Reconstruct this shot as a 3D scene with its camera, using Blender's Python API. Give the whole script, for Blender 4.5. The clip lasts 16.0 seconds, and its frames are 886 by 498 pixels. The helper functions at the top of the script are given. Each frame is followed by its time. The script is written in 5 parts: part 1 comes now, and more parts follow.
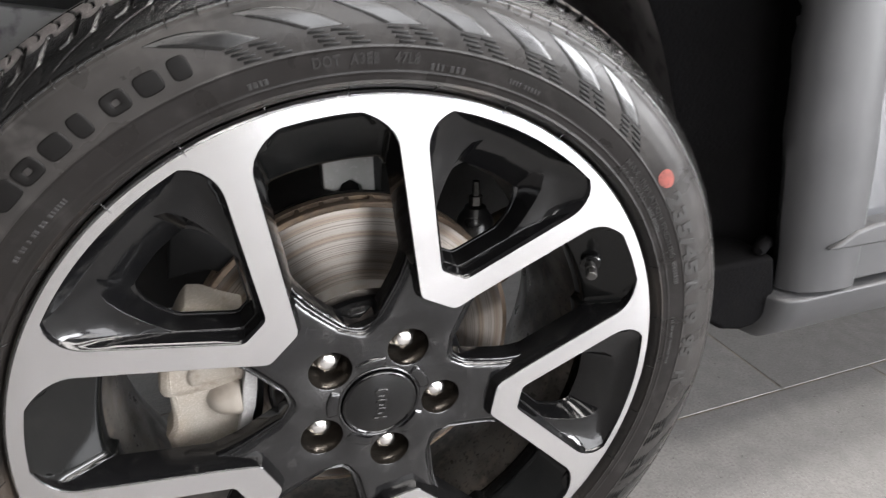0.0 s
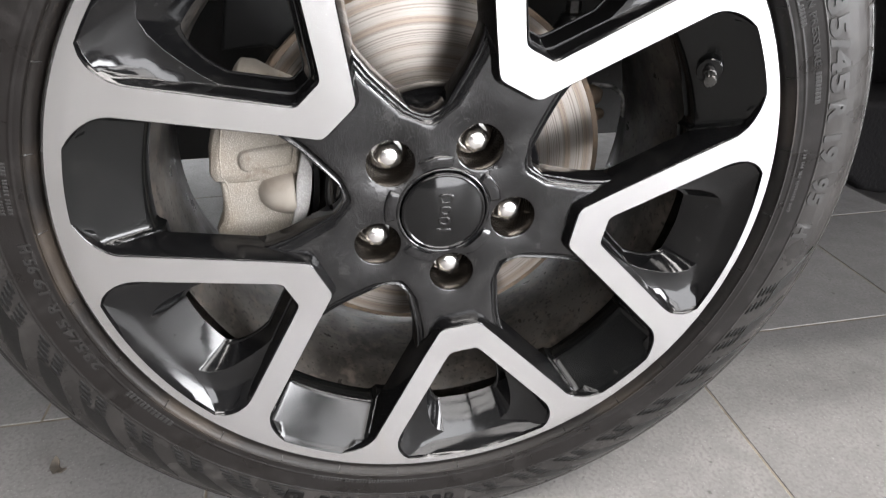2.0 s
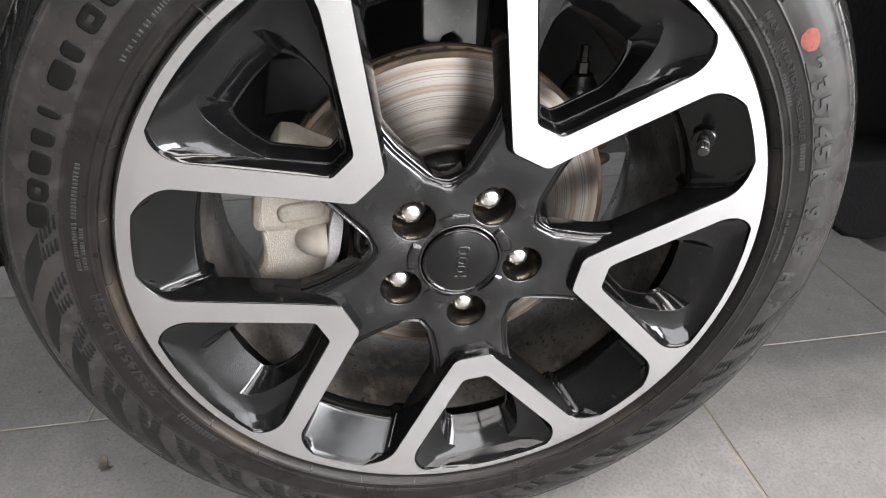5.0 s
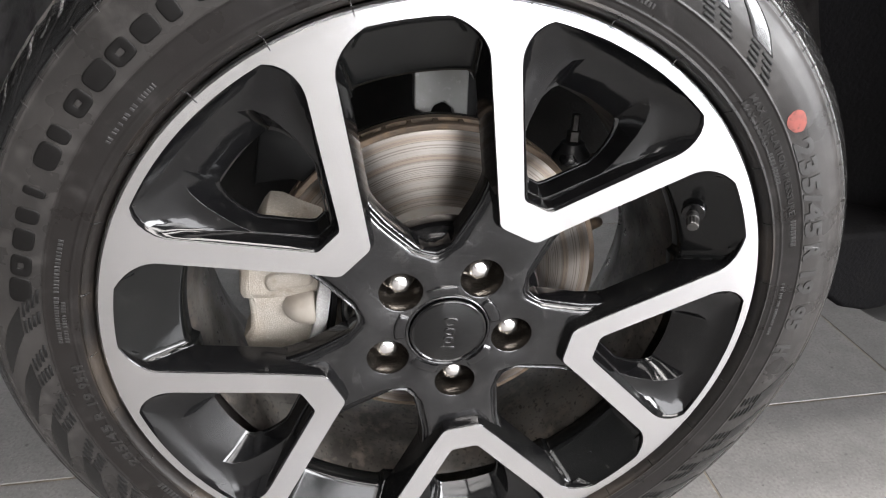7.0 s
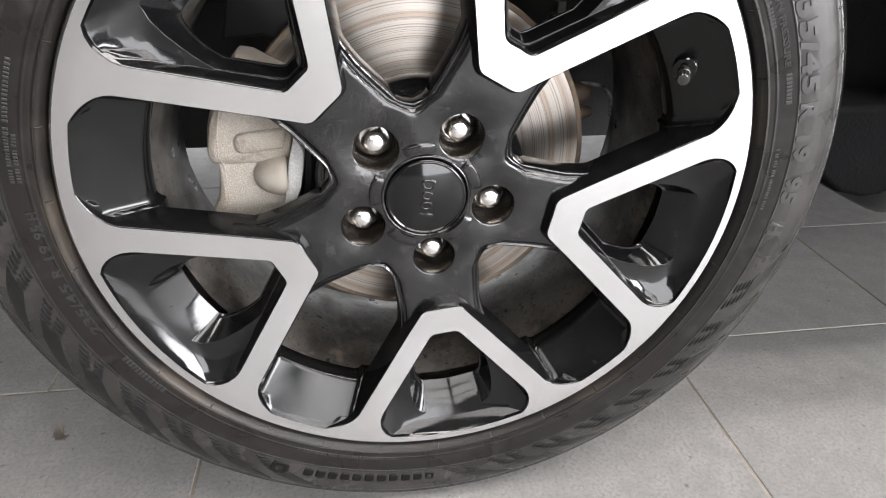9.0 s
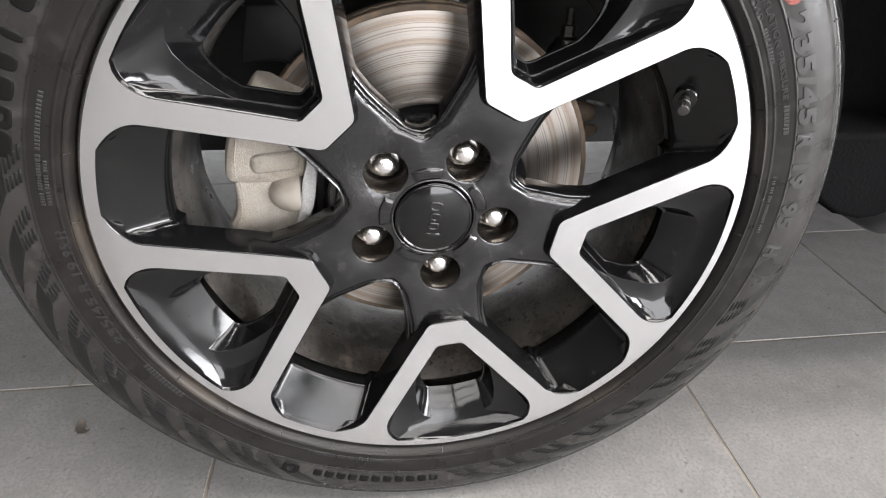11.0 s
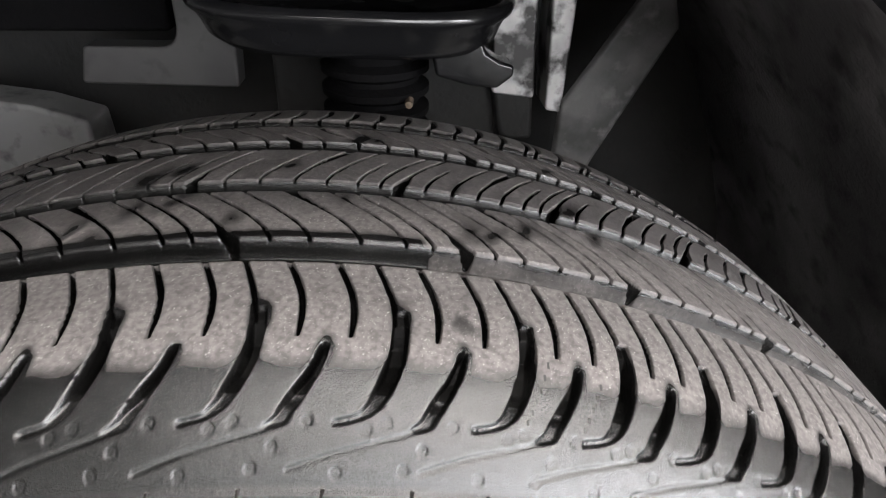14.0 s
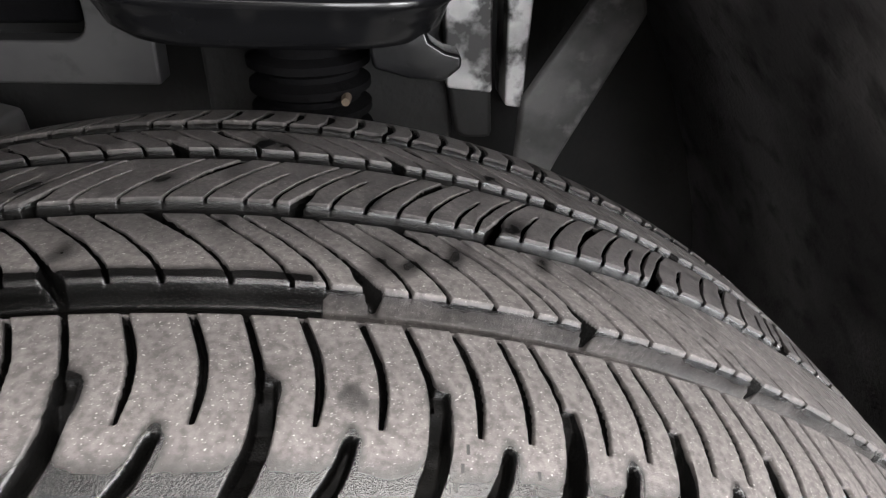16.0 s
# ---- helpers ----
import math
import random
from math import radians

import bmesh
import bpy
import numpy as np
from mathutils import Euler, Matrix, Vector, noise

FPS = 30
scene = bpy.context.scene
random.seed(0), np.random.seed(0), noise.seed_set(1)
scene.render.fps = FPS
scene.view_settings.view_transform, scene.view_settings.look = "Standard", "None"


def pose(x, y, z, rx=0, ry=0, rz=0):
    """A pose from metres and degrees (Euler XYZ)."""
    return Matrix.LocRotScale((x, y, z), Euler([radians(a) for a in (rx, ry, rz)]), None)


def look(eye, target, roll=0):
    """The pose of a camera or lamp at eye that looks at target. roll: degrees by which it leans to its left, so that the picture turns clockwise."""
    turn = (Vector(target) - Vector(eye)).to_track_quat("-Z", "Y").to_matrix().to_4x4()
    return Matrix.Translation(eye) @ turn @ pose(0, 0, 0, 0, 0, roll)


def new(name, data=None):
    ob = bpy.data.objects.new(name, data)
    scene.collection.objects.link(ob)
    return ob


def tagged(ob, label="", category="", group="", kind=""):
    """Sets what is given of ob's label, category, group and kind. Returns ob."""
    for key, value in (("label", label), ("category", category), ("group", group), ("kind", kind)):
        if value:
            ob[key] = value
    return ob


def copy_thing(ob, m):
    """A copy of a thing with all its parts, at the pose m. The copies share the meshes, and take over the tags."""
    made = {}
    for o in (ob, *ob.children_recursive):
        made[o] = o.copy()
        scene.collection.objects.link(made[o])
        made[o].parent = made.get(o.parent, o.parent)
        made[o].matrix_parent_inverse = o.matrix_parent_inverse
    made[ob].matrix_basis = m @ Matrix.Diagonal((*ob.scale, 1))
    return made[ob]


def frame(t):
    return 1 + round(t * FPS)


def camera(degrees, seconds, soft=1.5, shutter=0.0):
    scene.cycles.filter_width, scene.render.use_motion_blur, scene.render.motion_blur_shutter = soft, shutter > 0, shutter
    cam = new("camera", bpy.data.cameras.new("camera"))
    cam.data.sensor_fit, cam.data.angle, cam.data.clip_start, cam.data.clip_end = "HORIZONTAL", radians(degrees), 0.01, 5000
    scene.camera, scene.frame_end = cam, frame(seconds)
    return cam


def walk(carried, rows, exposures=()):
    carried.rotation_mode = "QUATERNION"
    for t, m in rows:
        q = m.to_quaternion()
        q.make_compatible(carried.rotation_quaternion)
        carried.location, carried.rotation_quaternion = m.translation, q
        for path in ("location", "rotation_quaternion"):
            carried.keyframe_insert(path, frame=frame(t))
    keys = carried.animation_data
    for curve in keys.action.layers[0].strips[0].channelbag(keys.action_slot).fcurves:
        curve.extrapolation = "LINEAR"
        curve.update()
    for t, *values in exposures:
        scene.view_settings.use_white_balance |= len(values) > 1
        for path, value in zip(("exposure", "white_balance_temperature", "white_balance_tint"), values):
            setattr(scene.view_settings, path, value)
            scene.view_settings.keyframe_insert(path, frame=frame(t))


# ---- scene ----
# ---------------- camera ----------------
cam = camera(73.2, 16.0, soft=1.1, shutter=0.35)
# seconds, x, y, z in metres, then the turn about x, y, z in degrees
PATH = [
    (0.0, -0.0856, -0.3750, 0.6656, 64.44, -0.11, -19.94),
    (0.5, -0.0888, -0.3620, 0.6423, 62.94, -0.14, -15.14),
    (1.0, -0.0821, -0.3584, 0.6108, 61.38, -0.23, -12.21),
    (1.5, -0.0754, -0.3643, 0.5709, 60.17, -0.28, -10.97),
    (2.0, -0.0745, -0.3729, 0.5391, 58.98, -0.32, -10.65),
    (2.5, -0.0697, -0.3828, 0.5231, 57.70, -0.43, -10.61),
    (3.0, -0.0698, -0.3889, 0.5181, 56.91, -0.45, -10.52),
    (3.5, -0.0731, -0.3955, 0.5314, 56.64, -0.50, -10.20),
    (4.0, -0.0800, -0.3919, 0.5369, 56.54, -0.55, -9.95),
    (4.5, -0.0837, -0.3872, 0.5704, 56.79, -0.57, -9.59),
    (5.0, -0.0822, -0.3867, 0.6126, 56.89, -0.55, -9.21),
    (7.5, -0.0640, -0.3684, 0.6369, 60.39, -0.95, -8.35),
    (8.0, -0.0622, -0.3834, 0.5768, 59.72, -1.10, -8.33),
    (8.5, -0.0527, -0.4005, 0.5359, 59.60, -1.19, -8.43),
    (11.0, -0.0515, -0.4079, 0.5712, 57.93, -1.55, -7.12),
    (11.5, 0.0226, -0.3522, 0.5986, 57.98, -1.56, -7.42),
    (12.0, 0.0544, -0.2688, 0.6679, 58.35, -1.31, -7.69),
    (12.5, 0.0423, -0.1988, 0.7269, 58.08, -0.89, -6.77),
    (13.0, 0.0462, -0.1512, 0.7658, 57.71, -0.44, -2.63),
    (13.5, 0.0440, -0.1088, 0.7680, 58.21, -0.91, -3.30),
    (14.0, 0.0469, -0.0862, 0.7670, 58.31, -0.93, -3.55),
    (14.5, 0.0580, -0.0775, 0.7663, 58.33, -0.95, -3.93),
    (15.0, 0.0611, -0.0632, 0.7620, 58.27, -0.90, -4.37),
    (15.5, 0.0618, -0.0535, 0.7554, 58.08, -0.76, -4.96),
    (16.0, 0.0681, -0.0502, 0.7543, 58.11, -0.83, -5.77),
]
walk(cam, [(t, pose(x, y, z, a, b, c)) for t, x, y, z, a, b, c in PATH],
     [(0.0, 0.05), (0.5, 0.12), (2.0, 0.1), (5.0, 0.1), (7.5, 0.22), (8.5, 0.16), (11.0, 0.1), (12.0, 0.25), (13.0, 0.36), (14.0, 0.42), (16.0, 0.46)])

# ---------------- light ----------------
world = bpy.data.worlds.new("showroom_air")
scene.world = world
world.use_nodes = True
world.node_tree.nodes["Background"].inputs[0].default_value = (0.75, 0.78, 0.82, 1)
world.node_tree.nodes["Background"].inputs[1].default_value = 0.01
scene.view_settings.exposure = 0.0
LAMP_POWER = 19.0


def added_window_light(name, at, facing, w, h, power):
    """An area lamp as the sky's light through an unseen window, added to brighten the wheel."""
    la = bpy.data.lights.new(name, "AREA")
    la.shape, la.size, la.size_y, la.energy, la.color = "RECTANGLE", w, h, power, (0.95, 0.955, 0.985)
    ob = new(name, la)
    ob.matrix_basis = look(at, facing)
    return ob


added_window_light("added_window_light", (2.35, -7.98, 1.52), (2.35, 0, 1.52), 3.9, 2.95, 390)
added_window_light("added_window_light", (-0.5, 4.98, 1.1), (-0.5, 0, 0.9), 6.0, 1.7, 260)
added_window_light("added_window_light", (4.98, -4.9, 1.45), (0, -4.9, 1.45), 4.2, 2.4, 980)

# ---------------- helpers ----------------
CENTRE = Vector((0, 0, 0.3342))      # middle of the wheel's outer face
V_ANGLE = -82.76                     # direction of the first spoke in the wheel's plane
tau = 2 * math.pi


def mesh_of(name, verts, faces, material, smooth=True):
    me = bpy.data.meshes.new(name)
    me.from_pydata([tuple(v) for v in verts], [], faces)
    me.materials.append(material)
    if smooth:
        me.polygons.foreach_set("use_smooth", [True] * len(me.polygons))
    me.update()
    return me


def part(name, bm, material, parent, label="", smooth=True, bevel=0.0, angle=30, matrix=None, merge=0.0):
    """Links a bmesh (or a mesh) as one mesh object under a thing or a part."""
    if isinstance(bm, bmesh.types.BMesh):
        if merge:
            bmesh.ops.remove_doubles(bm, verts=bm.verts[:], dist=merge)
        bmesh.ops.recalc_face_normals(bm, faces=bm.faces[:])
        me = bpy.data.meshes.new(name)
        bm.to_mesh(me)
        bm.free()
        me.materials.append(material)
        if smooth:
            me.polygons.foreach_set("use_smooth", [True] * len(me.polygons))
            me.set_sharp_from_angle(angle=radians(angle))
    else:
        me = bm
    ob = new(name, me)
    if parent:
        ob.parent = parent
    if matrix is not None:
        ob.matrix_basis = matrix
    if bevel:
        mod = ob.modifiers.new("bevel", "BEVEL")
        mod.width, mod.segments, mod.limit_method, mod.angle_limit = bevel, 2, "ANGLE", radians(28)
        mod.harden_normals = True
    if label:
        ob["label"] = label
    return ob


def grid(bm, rings, closed=True, ends=False):
    """Quads between rings of equally many points; closed: each ring is a loop."""
    rows = [[bm.verts.new(p) for p in ring] for ring in rings]
    n = len(rows[0])
    for a, b in zip(rows, rows[1:]):
        for i in range(n if closed else n - 1):
            j = (i + 1) % n
            try:
                bm.faces.new((a[i], a[j], b[j], b[i]))
            except ValueError:
                pass
    if ends:
        bm.faces.new(rows[0])
        bm.faces.new(rows[-1][::-1])
    return rows


def lathe(bm, profile, steps=96, start=0.0, sweep=tau):
    """Turns a profile of (y, r) round the wheel's axis."""
    full = abs(sweep - tau) < 1e-6
    rings = []
    for i in range(steps if full else steps + 1):
        a = start + sweep * i / steps
        rings.append([(r * math.cos(a), y, r * math.sin(a)) for y, r in profile])
    if full:
        rings.append(rings[0])
        rows = [[bm.verts.new(p) for p in ring] for ring in rings[:-1]]
        rows.append(rows[0])
    else:
        rows = [[bm.verts.new(p) for p in ring] for ring in rings]
    for a, b in zip(rows, rows[1:]):
        for i in range(len(profile) - 1):
            bm.faces.new((a[i], a[i + 1], b[i + 1], b[i]))


def box(bm, lo, hi):
    (x0, y0, z0), (x1, y1, z1) = lo, hi
    v = [bm.verts.new(p) for p in ((x0, y0, z0), (x1, y0, z0), (x1, y1, z0), (x0, y1, z0), (x0, y0, z1), (x1, y0, z1), (x1, y1, z1), (x0, y1, z1))]
    for f in ((0, 3, 2, 1), (4, 5, 6, 7), (0, 1, 5, 4), (1, 2, 6, 5), (2, 3, 7, 6), (3, 0, 4, 7)):
        bm.faces.new([v[i] for i in f])


def prism(bm, outline, y0, y1):
    """A solid of an outline of (x, z) between two depths."""
    grid(bm, [[(x, y0, z) for x, z in outline], [(x, y1, z) for x, z in outline]], ends=True)


def tube(bm, points, radius, steps=12, caps=True):
    """A round bar along a line of points; radius: a number or one for each point."""
    pts = [Vector(p) for p in points]
    rads = radius if isinstance(radius, (list, tuple)) else [radius] * len(pts)
    rings, side = [], None
    for i, p in enumerate(pts):
        d = (pts[min(i + 1, len(pts) - 1)] - pts[max(i - 1, 0)]).normalized()
        if side is None:
            side = d.orthogonal().normalized()
        side = (side - d * side.dot(d)).normalized()
        up = d.cross(side)
        rings.append([p + (side * math.cos(tau * k / steps) + up * math.sin(tau * k / steps)) * rads[i] for k in range(steps)])
    grid(bm, rings, ends=caps)


def smooth_line(points, per=6):
    """Catmull-Rom through points."""
    pts = [Vector(p) for p in points]
    out = []
    for i in range(len(pts) - 1):
        a, b, c, d = pts[max(i - 1, 0)], pts[i], pts[i + 1], pts[min(i + 2, len(pts) - 1)]
        for k in range(per):
            t = k / per
            out.append(0.5 * ((2 * b) + (c - a) * t + (2 * a - 5 * b + 4 * c - d) * t * t + (3 * b - a - 3 * c + d) * t ** 3))
    return out + [pts[-1]]


def turned(k):
    """The pose of the wheel's k-th fifth."""
    return Matrix.Translation(CENTRE) @ Matrix.Rotation(-radians(V_ANGLE + 72 * k), 4, "Y")


AT_WHEEL = Matrix.Translation(CENTRE)

# ---------------- materials ----------------
def material(name, base, rough=0.5, metal=0.0, spots=(), bump=(), rough_var=0.0, coat=0.0, spec=0.5):
    """Principled surface. spots: (scale, low, high, colour, detail) layers of stain over the base; bump: (scale, strength, distance)."""
    m = bpy.data.materials.new(name)
    m.use_nodes = True
    t = m.node_tree
    n, l = t.nodes, t.links
    b = n["Principled BSDF"]
    co = n.new("ShaderNodeTexCoord")
    colour = n.new("ShaderNodeRGB")
    colour.outputs[0].default_value = (*base, 1)
    last = colour.outputs[0]
    for scale, low, high, tint, detail in spots:
        tex = n.new("ShaderNodeTexNoise")
        tex.inputs["Scale"].default_value, tex.inputs["Detail"].default_value = scale, detail
        l.new(co.outputs["Object"], tex.inputs["Vector"])
        ramp = n.new("ShaderNodeMapRange")
        ramp.inputs["From Min"].default_value, ramp.inputs["From Max"].default_value = low, high
        l.new(tex.outputs["Fac"], ramp.inputs["Value"])
        mix = n.new("ShaderNodeMix")
        mix.data_type = "RGBA"
        mix.inputs[7].default_value = (*tint, 1)
        l.new(ramp.outputs["Result"], mix.inputs[0])
        l.new(last, mix.inputs[6])
        last = mix.outputs[2]
    l.new(last, b.inputs["Base Color"])
    b.inputs["Metallic"].default_value = metal
    b.inputs["Roughness"].default_value = rough
    b.inputs["Specular IOR Level"].default_value = spec
    b.inputs["Coat Weight"].default_value = coat
    b.inputs["Coat Roughness"].default_value = 0.04
    if rough_var:
        tex = n.new("ShaderNodeTexNoise")
        tex.inputs["Scale"].default_value, tex.inputs["Detail"].default_value = 35, 6
        l.new(co.outputs["Object"], tex.inputs["Vector"])
        mr = n.new("ShaderNodeMapRange")
        mr.inputs["From Min"].default_value, mr.inputs["From Max"].default_value = 0.3, 0.7
        mr.inputs["To Min"].default_value, mr.inputs["To Max"].default_value = max(rough - rough_var, 0.02), min(rough + rough_var, 1)
        l.new(tex.outputs["Fac"], mr.inputs["Value"])
        l.new(mr.outputs["Result"], b.inputs["Roughness"])
    normal = None
    for scale, strength, distance in bump:
        tex = n.new("ShaderNodeTexNoise")
        tex.inputs["Scale"].default_value, tex.inputs["Detail"].default_value = scale, 5
        l.new(co.outputs["Object"], tex.inputs["Vector"])
        bp = n.new("ShaderNodeBump")
        bp.inputs["Strength"].default_value, bp.inputs["Distance"].default_value = strength, distance
        l.new(tex.outputs["Fac"], bp.inputs["Height"])
        if normal:
            l.new(normal, bp.inputs["Normal"])
        normal = bp.outputs["Normal"]
    if normal:
        l.new(normal, b.inputs["Normal"])
    return m


def turned_metal(name, base, rough, rings, strength, dirt=None, stretch=0.0, bands=None):
    """Metal cut on a lathe: fine circles round the wheel's axis, with highlights drawn out along the radius."""
    m = material(name, base, rough, 1.0, spots=dirt or ())
    t = m.node_tree
    n, l = t.nodes, t.links
    b = n["Principled BSDF"]
    co = n.new("ShaderNodeTexCoord")
    flat = n.new("ShaderNodeVectorMath")
    flat.operation = "MULTIPLY"
    flat.inputs[1].default_value = (1, 0, 1)
    l.new(co.outputs["Object"], flat.inputs[0])
    size = n.new("ShaderNodeVectorMath")
    size.operation = "LENGTH"
    l.new(flat.outputs[0], size.inputs[0])
    tex = n.new("ShaderNodeTexNoise")
    tex.noise_dimensions = "1D"
    tex.inputs["Scale"].default_value, tex.inputs["Detail"].default_value = rings, 4
    l.new(size.outputs["Value"], tex.inputs["W"])
    bp = n.new("ShaderNodeBump")
    bp.inputs["Strength"].default_value, bp.inputs["Distance"].default_value = strength, 0.0003
    l.new(tex.outputs["Fac"], bp.inputs["Height"])
    l.new(bp.outputs["Normal"], b.inputs["Normal"])
    mr = n.new("ShaderNodeMapRange")
    mr.inputs["From Min"].default_value, mr.inputs["From Max"].default_value = 0.3, 0.7
    mr.inputs["To Min"].default_value, mr.inputs["To Max"].default_value = rough - 0.02, rough + 0.02
    l.new(tex.outputs["Fac"], mr.inputs["Value"])
    l.new(mr.outputs["Result"], b.inputs["Roughness"])
    if bands:
        old = b.inputs["Base Color"].links[0].from_socket
        for scale, low, high, tint in bands:
            ring = n.new("ShaderNodeTexNoise")
            ring.noise_dimensions = "1D"
            ring.inputs["Scale"].default_value, ring.inputs["Detail"].default_value = scale, 5
            l.new(size.outputs["Value"], ring.inputs["W"])
            rr = n.new("ShaderNodeMapRange")
            rr.inputs["From Min"].default_value, rr.inputs["From Max"].default_value = low, high
            l.new(ring.outputs["Fac"], rr.inputs["Value"])
            mix = n.new("ShaderNodeMix")
            mix.data_type = "RGBA"
            mix.inputs[7].default_value = (*tint, 1)
            l.new(rr.outputs["Result"], mix.inputs[0])
            l.new(old, mix.inputs[6])
            old = mix.outputs[2]
        l.new(old, b.inputs["Base Color"])
    if stretch:
        to_world = n.new("ShaderNodeVectorTransform")
        to_world.vector_type, to_world.convert_from, to_world.convert_to = "VECTOR", "OBJECT", "WORLD"
        l.new(flat.outputs[0], to_world.inputs[0])
        unit = n.new("ShaderNodeVectorMath")
        unit.operation = "NORMALIZE"
        l.new(to_world.outputs[0], unit.inputs[0])
        l.new(unit.outputs[0], b.inputs["Tangent"])
        b.inputs["Anisotropic"].default_value = stretch
    return m


def tyre_material():
    """Black rubber; pale road dust lies on the tread blocks, not in the grooves; inner ribs are dimmed for shade."""
    m = material("tyre_rubber", (0.0036, 0.0035, 0.0034), 0.40, spots=((14, 0.45, 0.75, (0.008, 0.0077, 0.0075), 6), (60, 0.55, 0.75, (0.014, 0.0136, 0.0132), 4)), bump=((2600, 0.40, 0.0005), (700, 0.08, 0.0006)))
    n, l = m.node_tree.nodes, m.node_tree.links
    b = n["Principled BSDF"]
    old = b.inputs["Base Color"].links[0].from_socket
    co = n.new("ShaderNodeTexCoord")
    dust_mask = n.new("ShaderNodeAttribute")
    dust_mask.attribute_name = "dust_shade"
    edge = n.new("ShaderNodeTexNoise")
    edge.inputs["Scale"].default_value, edge.inputs["Detail"].default_value = 110, 7
    l.new(co.outputs["Object"], edge.inputs["Vector"])
    worn = n.new("ShaderNodeMath")
    worn.operation, worn.inputs[1].default_value = "MULTIPLY_ADD", 0.5
    l.new(edge.outputs["Fac"], worn.inputs[0])
    l.new(dust_mask.outputs["Fac"], worn.inputs[2])
    mask = n.new("ShaderNodeMapRange")
    mask.inputs["From Min"].default_value, mask.inputs["From Max"].default_value = 0.58, 0.98
    l.new(worn.outputs[0], mask.inputs["Value"])
    grain = n.new("ShaderNodeTexNoise")
    grain.inputs["Scale"].default_value, grain.inputs["Detail"].default_value = 2300, 3
    l.new(co.outputs["Object"], grain.inputs["Vector"])
    speck = n.new("ShaderNodeMapRange")
    speck.inputs["From Min"].default_value, speck.inputs["From Max"].default_value = 0.665, 0.69
    l.new(grain.outputs["Fac"], speck.inputs["Value"])
    dust = n.new("ShaderNodeMix")
    dust.data_type = "RGBA"
    dust.inputs[6].default_value, dust.inputs[7].default_value = (0.135, 0.127, 0.118, 1), (0.44, 0.43, 0.41, 1)
    l.new(speck.outputs["Result"], dust.inputs[0])
    patch = n.new("ShaderNodeTexNoise")
    patch.inputs["Scale"].default_value, patch.inputs["Detail"].default_value = 70, 8
    l.new(co.outputs["Object"], patch.inputs["Vector"])
    thin = n.new("ShaderNodeMapRange")
    thin.inputs["From Min"].default_value, thin.inputs["From Max"].default_value = 0.25, 0.62
    thin.inputs["To Min"].default_value = 0.80
    thin.inputs["To Max"].default_value = 1.0
    l.new(patch.outputs["Fac"], thin.inputs["Value"])
    much = n.new("ShaderNodeMath")
    much.operation = "MULTIPLY"
    l.new(mask.outputs["Result"], much.inputs[0])
    l.new(thin.outputs["Result"], much.inputs[1])
    mix = n.new("ShaderNodeMix")
    mix.data_type = "RGBA"
    l.new(much.outputs[0], mix.inputs[0])
    l.new(old, mix.inputs[6])
    l.new(dust.outputs[2], mix.inputs[7])
    l.new(mix.outputs[2], b.inputs["Base Color"])
    fine = n.new("ShaderNodeTexNoise")
    fine.inputs["Scale"].default_value, fine.inputs["Detail"].default_value = 620, 8
    l.new(co.outputs["Object"], fine.inputs["Vector"])
    spread = n.new("ShaderNodeMapRange")
    spread.inputs["From Min"].default_value, spread.inputs["From Max"].default_value = 0.36, 0.64
    l.new(fine.outputs["Fac"], spread.inputs["Value"])
    tone = n.new("ShaderNodeMix")
    tone.data_type = "RGBA"
    tone.inputs[6].default_value, tone.inputs[7].default_value = (0.086, 0.0787, 0.076, 1), (0.150, 0.137, 0.132, 1)
    l.new(spread.outputs["Result"], tone.inputs[0])
    l.new(tone.outputs[2], dust.inputs[6])
    # deep slots lose their specular: darkening of the recesses put into the material
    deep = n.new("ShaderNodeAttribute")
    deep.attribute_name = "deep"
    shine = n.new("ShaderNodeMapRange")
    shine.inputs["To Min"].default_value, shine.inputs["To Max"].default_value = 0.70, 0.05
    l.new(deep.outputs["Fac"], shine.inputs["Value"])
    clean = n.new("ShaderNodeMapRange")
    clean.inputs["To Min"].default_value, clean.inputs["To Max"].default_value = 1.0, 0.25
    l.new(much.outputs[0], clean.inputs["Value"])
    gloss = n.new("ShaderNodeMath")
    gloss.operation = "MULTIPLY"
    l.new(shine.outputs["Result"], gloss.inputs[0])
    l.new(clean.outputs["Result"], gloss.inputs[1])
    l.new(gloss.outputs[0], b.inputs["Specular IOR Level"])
    rough = n.new("ShaderNodeMapRange")
    rough.inputs["To Min"].default_value, rough.inputs["To Max"].default_value = 0.21, 0.72
    l.new(much.outputs[0], rough.inputs["Value"])
    l.new(rough.outputs["Result"], b.inputs["Roughness"])
    return m


